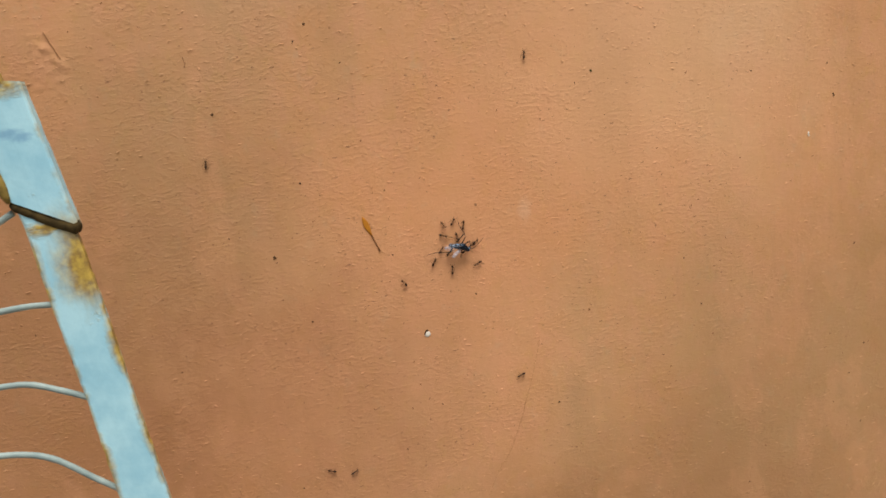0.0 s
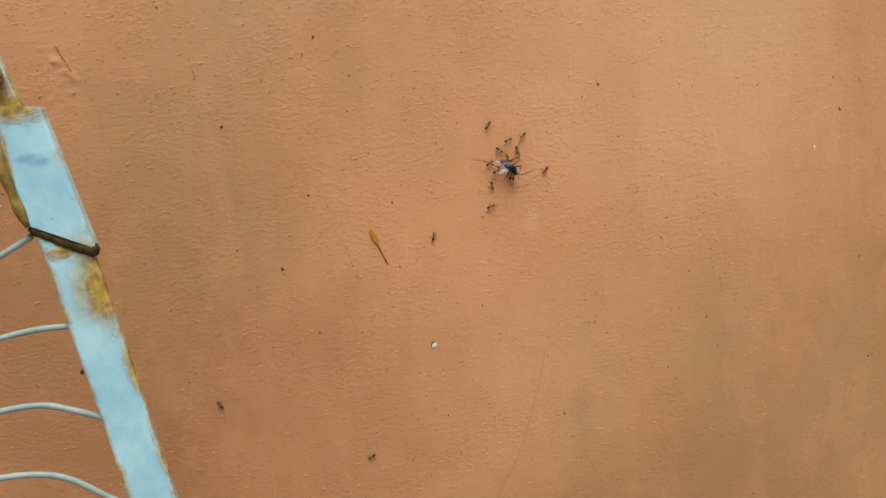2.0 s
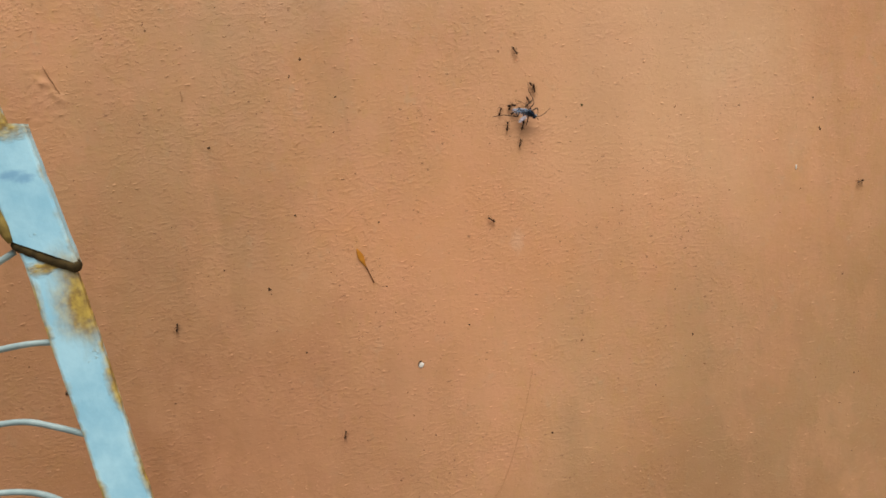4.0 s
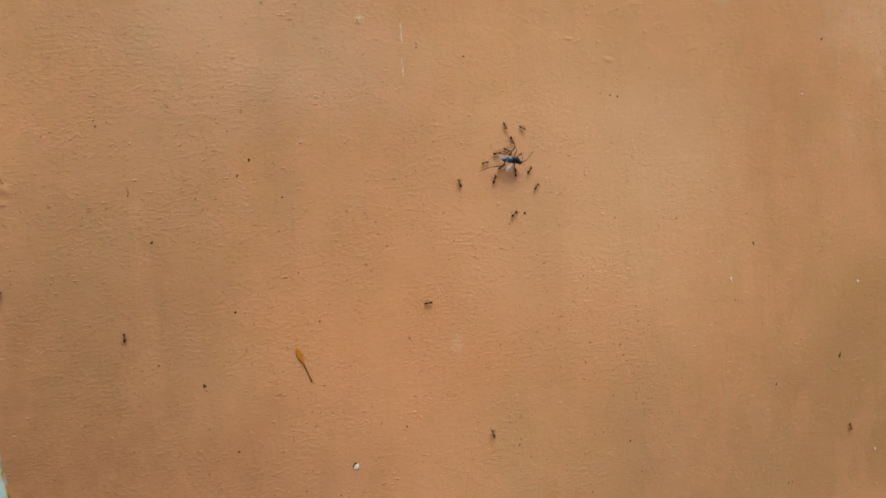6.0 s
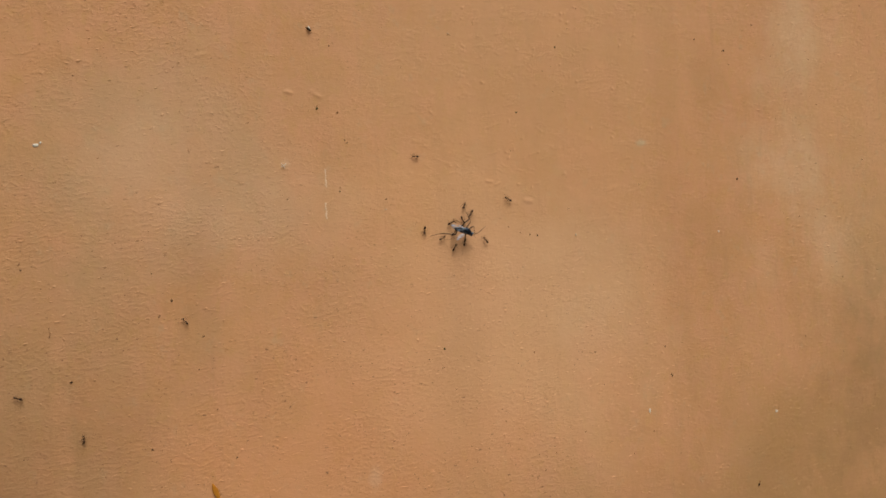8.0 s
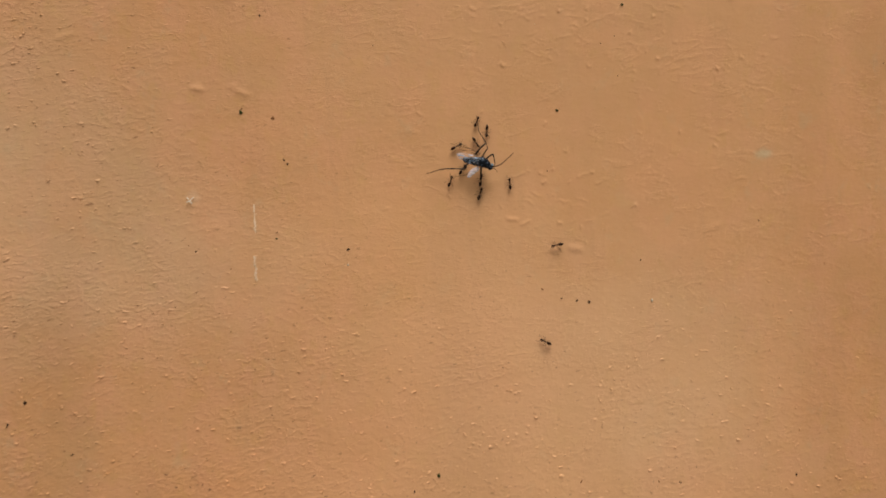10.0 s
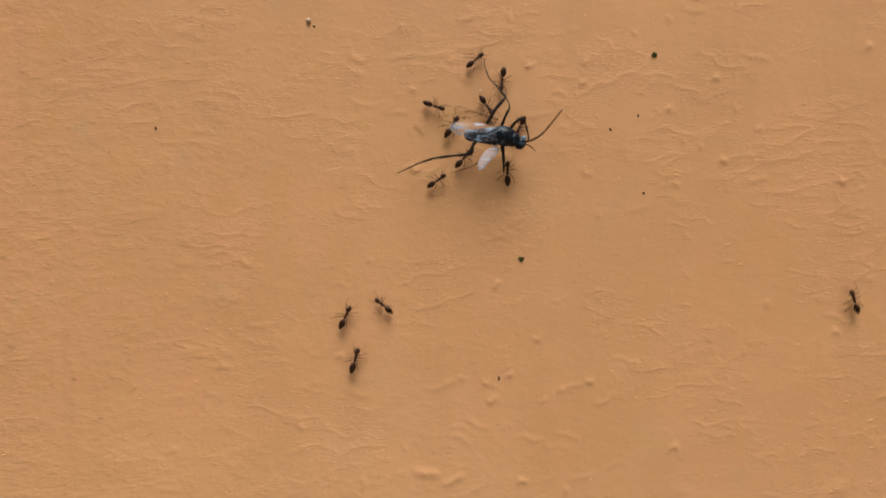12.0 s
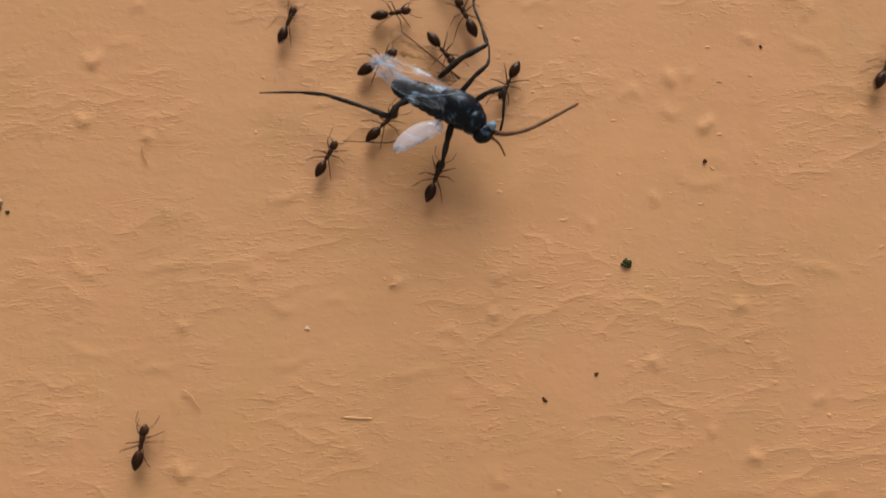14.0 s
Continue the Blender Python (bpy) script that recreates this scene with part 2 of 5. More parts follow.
PAINT = wall_paint()
CONCRETE = plain("grey_concrete", (0.20, 0.19, 0.17), (0.30, 0.28, 0.25), 9, 0.85, 0.4, depth=0.004)
ENAMEL = blue_enamel()
SHADED_RUST = plain("shaded_brown_rust", (0.022, 0.015, 0.005), (0.070, 0.046, 0.014), 500, 0.9, 0.6, depth=0.0003)
RUST = plain("yellow_brown_rust", (0.38, 0.29, 0.09), (0.17, 0.12, 0.04), 600, 0.9, 0.6, depth=0.0003)
SEAM = plain("olive_brown_rust", (0.30, 0.21, 0.05), (0.13, 0.09, 0.026), 420, 0.9, 0.6, depth=0.0003)
WIRE = plain("grey_blue_coated_wire", (0.17, 0.23, 0.23), (0.27, 0.34, 0.33), 260, 0.5, 0.2)
BLUE_WIRE = plain("pale_blue_coated_wire", (0.28, 0.46, 0.54), (0.40, 0.60, 0.66), 260, 0.5, 0.2)
ANT = cuticle("dark_brown_ant_cuticle", (0.018, 0.007, 0.003), (0.040, 0.017, 0.008), 0.34)
ANT_HEAD = cuticle("brown_ant_head_cuticle", (0.024, 0.010, 0.005), (0.052, 0.023, 0.011), 0.42)
ANT_LEG = cuticle("thin_brown_ant_leg", (0.055, 0.028, 0.015), (0.110, 0.058, 0.029), 0.5)
# the bluer patches paint a sheen into the thorax and head colour
BLACK = cuticle("blue_black_gnat_cuticle", (0.004, 0.006, 0.010), (0.060, 0.100, 0.160), 0.38, 0.06, (0.51, 0.70), 2300)
def streaked():
    """Steel-blue streaks along a blue-black body."""
    n = Nodes("blue_streaked_gnat_cuticle")
    f = n.ramp(n.noise(1.0, 4, 0.62, (620, 1700, 1700)), 0.55, 0.68)
    n.bsdf.inputs["Specular IOR Level"].default_value = 0.15
    return n.done(n.mix(f, (0.005, 0.008, 0.014), (0.210, 0.330, 0.490)), 0.42, n.bump(n.noise(4200, 3, 0.6), 0.35, 0.00006))


STREAKED = streaked()
BLACK_LEG = cuticle("black_gnat_leg", (0.010, 0.008, 0.008), (0.026, 0.019, 0.015), 0.5)
BROWN_LEG = cuticle("brown_antenna", (0.080, 0.040, 0.020), (0.15, 0.075, 0.036), 0.5)
EYE = cuticle("pale_blue_eye_rim", (0.05, 0.09, 0.14), (0.15, 0.24, 0.34), 0.3)
WING = wing_film("milky_wing_film", (0.56, 0.56, 0.64), 0.03, 0.20, 0.9)
SIDE_WING = wing_film("opaque_milky_wing_film", (0.68, 0.63, 0.69), 0.42, 0.55, 0.35)
CLEAR_WING = wing_film("clear_amber_wing_film", (0.26, 0.13, 0.045), 0.06, 0.14, 0.0)
LEAF = plain("amber_dry_leaf", (0.35, 0.128, 0.010), (0.46, 0.185, 0.018), 420, 0.75, 0.3)
STEM = plain("brown_leaf_stem", (0.090, 0.036, 0.012), (0.17, 0.066, 0.018), 700, 0.7)
CHALK = plain("chalky_white_plaster", (0.52, 0.48, 0.41), (0.74, 0.71, 0.64), 900, 0.8, 0.3)
DULL_CHALK = plain("dull_grey_plaster", (0.42, 0.33, 0.24), (0.56, 0.46, 0.35), 900, 0.85, 0.3)
PALE_SMEAR = plain("pale_smear", (0.58, 0.40, 0.26), (0.68, 0.50, 0.36), 500, 0.75)
SOOT = plain("black_brown_dirt", (0.034, 0.017, 0.008), (0.090, 0.046, 0.020), 1500, 0.9, 0.5)
BROWN_DIRT = plain("brown_dirt", (0.17, 0.075, 0.03), (0.26, 0.12, 0.05), 1500, 0.9, 0.5)
MOSS = plain("dark_green_moss", (0.020, 0.024, 0.006), (0.060, 0.066, 0.018), 1800, 0.9, 0.6)
NICK = plain("pale_worn_paint", (0.53, 0.30, 0.15), (0.59, 0.36, 0.19), 700, 0.75)
STRAW = plain("pale_dry_straw", (0.50, 0.40, 0.20), (0.66, 0.56, 0.34), 900, 0.7)
HAIR = plain("fine_brown_hair", (0.40, 0.215, 0.10), (0.46, 0.255, 0.12), 900, 0.7)
CRACK = plain("dark_crack_line", (0.30, 0.15, 0.07), (0.38, 0.20, 0.09), 800, 0.9)


# ---- mesh helpers ----
def mesh_of(name, bm, material, smooth=True):
    me = bpy.data.meshes.new(name)
    bmesh.ops.recalc_face_normals(bm, faces=bm.faces)
    bm.to_mesh(me)
    bm.free()
    me.materials.append(material)
    if smooth:
        me.shade_smooth()
    return me


def part(name, bm, material, parent, label="", at=None, smooth=True):
    ob = new(name, mesh_of(name, bm, material, smooth))
    ob.parent = parent
    if at is not None:
        ob.location = at
    return tagged(ob, label)


def blob(bm, at, radii, turn=0.0, taper=0.0, seg=14, rings=9):
    """An egg-like body; taper narrows its -x end."""
    made = bmesh.ops.create_uvsphere(bm, u_segments=seg, v_segments=rings, radius=1.0)["verts"]
    c, s = math.cos(radians(turn)), math.sin(radians(turn))
    for v in made:
        # the sphere's poles lie along x
        x, y, z = v.co.z, v.co.x, v.co.y
        k = 1 - taper * max(0.0, -x) ** 1.5
        x, y, z = x * radii[0], y * radii[1] * k, z * radii[2] * k
        v.co = Vector((at[0] + c * x - s * y, at[1] + s * x + c * y, at[2] + z))
    return made


def tube(bm, points, radii, sides=7):
    """A round limb through points, with a radius for each."""
    rings = []
    pts = [Vector(p) for p in points]
    for i, p in enumerate(pts):
        d = (pts[min(i + 1, len(pts) - 1)] - pts[max(i - 1, 0)]).normalized()
        up = Vector((0, 0, 1)) if abs(d.z) < 0.9 else Vector((1, 0, 0))
        a = d.cross(up).normalized()
        b = d.cross(a)
        rings.append([bm.verts.new(p + radii[i] * (math.cos(k * math.tau / sides) * a + math.sin(k * math.tau / sides) * b)) for k in range(sides)])
    for one, two in zip(rings, rings[1:]):
        for k in range(sides):
            bm.faces.new((one[k], one[(k + 1) % sides], two[(k + 1) % sides], two[k]))
    bm.faces.new(rings[0])
    bm.faces.new(rings[-1])


def curve(points, steps=5):
    """Points on a smooth line through the given ones."""
    pts = [Vector(p) for p in points]
    ext = [2 * pts[0] - pts[1], *pts, 2 * pts[-1] - pts[-2]]
    out = []
    for a, b, c, d in zip(ext, ext[1:], ext[2:], ext[3:]):
        for k in range(steps):
            u = k / steps
            out.append(0.5 * (2 * b + (c - a) * u + (2 * a - 5 * b + 4 * c - d) * u * u + (3 * b - a - 3 * c + d) * u ** 3))
    return out + [pts[-1]]


def sheet(bm, outline, thick, bulge=0.0, base=0.0):
    """A thin closed plate over an outline in its own x, y, a little domed."""
    line = [Vector((p[0], p[1], 0)) for p in curve([(*p, 0) for p in (*outline, outline[0])], 4)[:-1]]
    mid = sum(line, Vector()) / len(line)
    loops = []
    for side in (0, 1):
        for k, h in ((1.0, 0.0), (0.66, 0.6), (0.33, 0.9)):
            loops.append([bm.verts.new(mid + (p - mid) * k + Vector((0, 0, base + bulge * h + (thick if side == 0 else 0)))) for p in line])
    tops = [bm.verts.new(mid + Vector((0, 0, base + bulge + t))) for t in (thick, 0)]
    count = len(line)
    for k in range(count):
        j = (k + 1) % count
        for a, b in ((0, 1), (1, 2), (3, 4), (4, 5), (0, 3)):
            bm.faces.new((loops[a][k], loops[a][j], loops[b][j], loops[b][k]))
        bm.faces.new((loops[2][k], loops[2][j], tops[0]))
        bm.faces.new((loops[5][k], loops[5][j], tops[1]))


def on_wall(x, z, turn=0.0, lift=0.0):
    """The pose of a thing on the wall: its x to the right, its y up the wall, its z out of it. Millimetres and degrees."""
    return pose(x * MM, -lift * MM, z * MM, 90) @ pose(0, 0, 0, 0, 0, turn)


def scaled(bm):
    bmesh.ops.scale(bm, vec=(MM, MM, MM), verts=bm.verts)
    return bm


# ---- setting ----
def value_noise(x, y, seed):
    """Smooth lattice noise on arrays, 0 to 1."""
    def lattice(i, j):
        h = np.sin(i * 127.1 + j * 311.7 + seed * 74.7) * 43758.5453
        return h - np.floor(h)
    i, j = np.floor(x), np.floor(y)
    u, v = x - i, y - j
    u, v = u * u * (3 - 2 * u), v * v * (3 - 2 * v)
    return (lattice(i, j) * (1 - u) + lattice(i + 1, j) * u) * (1 - v) + (lattice(i, j + 1) * (1 - u) + lattice(i + 1, j + 1) * u) * v


RUNS = (
    (16.6, 131.2, 1.5, 0.55, -46, 0.17), (14.6, 132.6, 0.9, 0.5, 20, 0.14), (7.4, 132.4, 1.0, 0.7, -60, 0.22), (73.4, 100.6, 1.4, 0.45, -20, 0.11), (76.4, 99.7, 1.2, 0.4, 14, 0.10),
    (87.4, 93.2, 1.9, 0.5, -22, 0.18), (-18.7, 144.5, 1.8, 0.6, 4, 0.10), (-99.8, 66.0, 2.6, 0.9, -64, 0.30), (-102.5, 70.0, 2.0, 0.9, -50, 0.30),
    (120, 96, 2.0, 0.5, 16, 0.10),
)


def small_runs():
    """Short squiggles and pebbles under the paint where the plaster is smooth: place, half length, half width, turn, height."""
    rng = random.Random(41)
    out = []
    for _ in range(330):
        x, z = rng.uniform(45, 138), rng.uniform(92, 172)
        if value_noise(np.array(x / 15), np.array(z / 12), 44) + rng.uniform(-0.3, 0.3) < 0.42:
            continue
        if rng.random() < 0.5:
            out.append((x, z, rng.uniform(0.5, 1.7), rng.uniform(0.16, 0.34), rng.uniform(-30, 26), rng.uniform(0.025, 0.065)))
        else:
            r = rng.uniform(0.16, 0.34)
            out.append((x, z, r * rng.uniform(1.0, 1.9), r, rng.uniform(-30, 30), r * rng.uniform(0.25, 0.5)))
    return out


SMALL_RUNS = small_runs()
# a pebbly spot beside the groove
SMALL_RUNS += [(-104 + 5 * math.sin(k * 2.4) * (k / 30) ** 0.5, 65 + 10 * math.cos(k * 2.4) * (k / 30) ** 0.5, 0.55, 0.42, k * 37 % 60 - 30, 0.20) for k in range(30)]


def relief(x, z):
    """How far the rendered face stands out, in millimetres: broad waves, sideways roller strokes and small pimples."""
    wave = 0.26 * value_noise(x / 37, z / 29, 1) + 0.07 * value_noise((x + 0.4 * z) / 11, (z - 0.25 * x) / 8, 2)
    strokes = 0.035 * value_noise((x + 0.3 * z) / 3.0 + 0.8 * value_noise(x / 7, z / 4, 7), (z - 0.3 * x) / 2.4 + 0.8 * value_noise(x / 5, z / 6, 8), 3)
    rough = np.clip(value_noise(x / 60, z / 45, 6) * 1.8 - 0.4, 0.15, 1.0)
    out = wave + strokes * (0.35 + 0.65 * rough)
    # raised dried runs of paint: place, half length, half width, turn, height
    for cx, cz, w, h, turn, high in RUNS:
        c, s = math.cos(radians(turn)), math.sin(radians(turn))
        u, v = (x - cx) * c + (z - cz) * s, (z - cz) * c - (x - cx) * s
        out = out + high * np.exp(-((u / w) ** 4) - ((v - 0.35 * h * np.sin(u * 2.4 / w)) / h) ** 2)
    for cx, cz, w, h, turn, high in SMALL_RUNS:
        near = np.nonzero((np.abs(x - cx) < 1.5 * w + 1) & (np.abs(z - cz) < 1.5 * w + 1))
        c, s = math.cos(radians(turn)), math.sin(radians(turn))
        u, v = (x[near] - cx) * c + (z[near] - cz) * s, (z[near] - cz) * c - (x[near] - cx) * s
        v = v - 0.7 * h * np.sin(u * 3.1 / w + cx)
        out[near] += high * np.exp(-((u / w) ** 4) - (np.where(v < 0, v * 1.5, v * 0.8) / h) ** 2)
    return out


WRINKLES = ((-37.5, 33.4, 11, 8), (-9.9, 36.6, 10, 6), (-60.9, 55.3, 9, 7), (-104, 65, 6, 8), (95.7, 142.5, 5, 2.4), (97, 136.4, 4, 4), (74.2, 148.8, 4, 2.4), (109, 138.9, 4, 4))


def several(x, z, seed):
    """Noise of four octaves, about 0.25 to 0.75."""
    return sum(value_noise((x * 0.8 + z * 0.6) * 2 ** k, (z * 0.8 - x * 0.6) * 2 ** k, seed + k) * 0.6 ** k for k in range(4)) / 2.176


def roughness_of(x, z):
    """Where the plaster is wrinkled and where it is pimpled, 0 to about 1."""
    def step(v, low, high):
        u = np.clip((v - low) / (high - low), 0, 1)
        return u * u * (3 - 2 * u)
    calm = 1 - 0.80 * step(1 - np.hypot((x - 88) / 115, (z - 132) / 85), 0.0, 0.7)
    # towards the east the plaster is trowelled smoother
    calm = calm * (1 - 0.58 * step(x + 18 * several(x / 20, z / 20, 95) + 0.25 * z, 88, 140))
    wrinkled = step(several(x / 9, z / 6, 40), 0.54, 0.72)
    for cx, cz, rx, rz in WRINKLES:
        d = np.hypot((x - cx) / rx, (z - cz) / rz) + 0.9 * (several(x / 3, z / 3, 70) - 0.5)
        wrinkled = np.maximum(wrinkled, step(1 - d, 0.0, 0.7))
    pimpled = 0.55 + 0.6 * step(several(x / 16, z / 16, 50), 0.38, 0.62)
    return wrinkled * (0.10 + 0.5 * calm) + 0.03, pimpled * calm, 1.25 * (1 - calm) * step(several(x / 7, z / 5, 90), 0.42, 0.64)


# stains and washed areas: field, place, half width, half height, strength
STAINS = (
    ("olive", 43, -46, 11, 44, 0.62), ("olive", 37, -62, 12, 22, 0.60), ("soot", 38, -63, 5, 12, 0.45), ("olive", 57, 30, 12, 40, 0.32), ("olive", 62, -20, 9, 60, 0.22),
    ("soot", -26, 56, 6, 26, 0.16), ("soot", 18, 45, 7, 30, 0.08), ("soot", -9, 30, 5, 30, 0.12), ("olive", 96, -62, 26, 46, 0.40), ("olive", 140, -80, 36, 40, 0.42),
    ("olive", -74, 112, 26, 24, 0.62), ("pale", -40, 112, 15, 14, 0.45), ("pale", -2, 92, 20, 14, 0.22), ("soot", -24, 82, 8, 30, 0.24), ("olive", -23, 56, 7, 10, 0.30),
    ("rose", 114, 31, 18, 20, 0.42), ("rose", 125, -10, 16, 26, 0.34), ("pale", 108, 48, 18, 14, 0.42), ("rose", 136, 14, 6, 34, 0.35), ("soot", 146, 74, 8, 46, 0.10), ("soot", 163, 60, 12, 40, 0.10),
    ("pale", 192, 104, 13, 24, 0.60), ("pale", 202, 150, 15, 18, 0.65), ("pale", 187, 133, 9, 14, 0.50), ("pale", 206, 103, 11, 16, 0.62), ("pale", 212, 68, 10, 16, 0.50), ("pale", 182, 66, 10, 12, 0.30),
    ("soot", 161, 126, 8, 22, 0.20), ("olive", -56, 128, 22, 18, 0.40), ("pale", -31, 97, 12, 9, 0.34), ("pale", -11, 90, 12, 8, 0.34), ("olive", -8, 106, 10, 20, 0.30), ("olive", -54, 70, 14, 32, 0.42), ("olive", -78, 44, 24, 36, 0.44), ("soot", -48, 28, 20, 18, 0.16), ("soot", -56, 66, 8, 26, 0.10),
    ("rose", 64, 66, 30, 24, 0.42), ("pale", 78, 74, 30, 26, 0.34), ("soot", -14, -42, 30, 22, 0.16), ("rose", 17, 37, 22, 18, 0.30), ("rose", 40, 30, 14, 16, 0.25), ("soot", 230, 10, 22, 44, 0.52), ("olive", 232, 60, 14, 40, 0.40), ("rose", 2, -2, 44, 40, 0.44), ("olive", -64, 6, 34, 26, 0.36), ("rose", 10, -44, 36, 34, 0.44), ("rose", 60, 24, 50, 30, 0.34), ("rose", -50, -40, 44, 40, 0.30), ("olive", -92, 14, 18, 44, 0.30),
)


def stains_of(x, z):
    """The stains, 0 to 1, by field, with ragged rims and thin streaks that run down."""
    def step(v, low, high):
        u = np.clip((v - low) / (high - low), 0, 1)
        return u * u * (3 - 2 * u)
    rag = 1.4 * (several(x / 14, z / 22, 21) - 0.5) + 0.6 * (several(x / 3.5, z / 5, 31) - 0.5)
    grainy = 0.55 + 0.9 * several(x / 2.2, z / 3.2, 11)
    out = {name: np.zeros_like(x) for name in ("soot", "olive", "pale", "rose")}
    for name, cx, cz, rx, rz, strength in STAINS:
        d = np.hypot((x - cx) / (rx * 1.25), (z - cz) / (rz * 1.25)) + rag
        out[name] = np.maximum(out[name], strength * step(1 - d, -0.25, 1.0) * grainy)
    bent = x + 5 * several(x / 30, z / 40, 63)
    runs = step(several(bent / 9, (z + 0.2 * x) / 90, 61), 0.54, 0.72)
    out["soot"] = np.maximum(out["soot"], 0.06 * runs * grainy)
    out["rose"] = np.maximum(out["rose"], 0.22 * step(several(x / 11, z / 19, 81), 0.50, 0.68) * grainy)
    out["olive"] = np.maximum(out["olive"], 0.10 * step(several(x / 13, z / 22, 87), 0.54, 0.70) * grainy)
    return out


def mark_fields(me, x, z):
    for name, values in (*zip(("wrinkled", "pimpled", "creased"), roughness_of(x, z)), *stains_of(x, z).items()):
        me.attributes.new(name, "FLOAT", "POINT").data.foreach_set("value", np.clip(values, 0, 2).astype(np.float32))


def build_wall():
    xs = np.concatenate([[-3000, -1200, -500, -260], np.arange(-160, 52, 0.62), np.arange(52, 134, 0.24), np.arange(134, 262.1, 0.62), [330, 600, 1400, 3000]])
    zs = np.concatenate([[GROUND_Z * 1000, -700, -300, -190], np.arange(-136, 98, 0.62), np.arange(98, 172, 0.24), np.arange(172, 178.1, 0.62), [240, 500, 1000, 1800]])
    gx, gz = np.meshgrid(xs, zs)
    inside = (gx > -165) & (gx < 265) & (gz > -140) & (gz < 180)
    out = np.where(inside, relief(gx, gz) - 0.35, 0.0)
    n, m = len(xs), len(zs)
    front = np.stack([gx, -out, gz], -1).reshape(-1, 3) * MM
    corners = np.array([(x, y, z) for y in (0, 200) for x, z in ((xs[0], zs[0]), (xs[-1], zs[0]), (xs[-1], zs[-1]), (xs[0], zs[-1]))], float) * MM
    verts = np.concatenate([front, corners])
    base = (np.arange(m - 1)[:, None] * n + np.arange(n - 1)[None, :]).reshape(-1)
    quads = np.stack([base, base + 1, base + n + 1, base + n], -1)
    box = np.array([(0, 4, 5, 1), (1, 5, 6, 2), (2, 6, 7, 3), (3, 7, 4, 0), (4, 7, 6, 5)]) + n * m
    quads = np.concatenate([quads, box])
    me = bpy.data.meshes.new("wall")
    me.vertices.add(len(verts))
    me.vertices.foreach_set("co", verts.ravel())
    me.loops.add(quads.size)
    me.loops.foreach_set("vertex_index", quads.ravel().astype(np.int32))
    me.polygons.add(len(quads))
    me.polygons.foreach_set("loop_start", np.arange(0, quads.size, 4, dtype=np.int32))
    me.update(calc_edges=True)
    mark_fields(me, verts[:, 0] / MM, verts[:, 2] / MM)
    me.materials.append(PAINT)
    me.shade_smooth()
    return tagged(new("wall_north", me), "weathered orange painted plaster wall with fine pimples", "wall", kind="structure")


def build_ground():
    bm = bmesh.new()
    bmesh.ops.create_grid(bm, x_segments=1, y_segments=1, size=400)
    ob = new("ground", mesh_of("ground", bm, CONCRETE, False))
    ob.location.z = GROUND_Z
    return tagged(ob, "bare grey concrete ground before the wall", "ground", kind="structure")


build_wall()
build_ground()


# ---- wire rack: a flat blue bar with a sleeve, an eye and bent wires, 115 mm before the wall ----
RACK_Y = -115.0


def strip(bm, rows, thick, inset=0.0, side=0.0):
    """A flat bar through rows of (left x, left z, right x, right z), with its width as u, edges a little uneven."""
    uv = bm.loops.layers.uv.new("UVMap")
    rings = []
    for i, (lx, lz, rx, rz) in enumerate(rows):
        ring = []
        for u, y in ((0, -0.35), (0.06, -0.5), (0.5, -0.54), (0.94, -0.5), (1, -0.35), (1, 0.5), (0, 0.5)):
            ragged = 0.16 * noise.noise((i * 0.9, u * 9, 3.1)) if u in (0, 1) else 0
            ring.append((bm.verts.new(((lx + (rx - lx) * u + ragged) * MM, (RACK_Y + y * thick) * MM, (lz + (rz - lz) * u) * MM)), u))
        rings.append(ring)
    for i, (one, two) in enumerate(zip(rings, rings[1:])):
        for k in range(7):
            j = (k + 1) % 7
            f = bm.faces.new((one[k][0], one[j][0], two[j][0], two[k][0]))
            for loop, u, v in zip(f.loops, (one[k][1], one[j][1], two[j][1], two[k][1]), (i, i, i + 1, i + 1)):
                loop[uv].uv = (inset + u * (1 - 2 * inset) if k < 4 else side, v * 0.1)
    for ring in (rings[0], rings[-1]):
        f = bm.faces.new([v for v, _ in ring])
        for loop in f.loops:
            loop[uv].uv = (0.0, 0.0)


def spread(rows, step):
    out = []
    for a, b in zip(rows, rows[1:]):
        count = max(1, int(abs(b[1] - a[1]) / step))
        out += [tuple(p + (q - p) * k / count for p, q in zip(a, b)) for k in range(count)]
    return out + [rows[-1]]


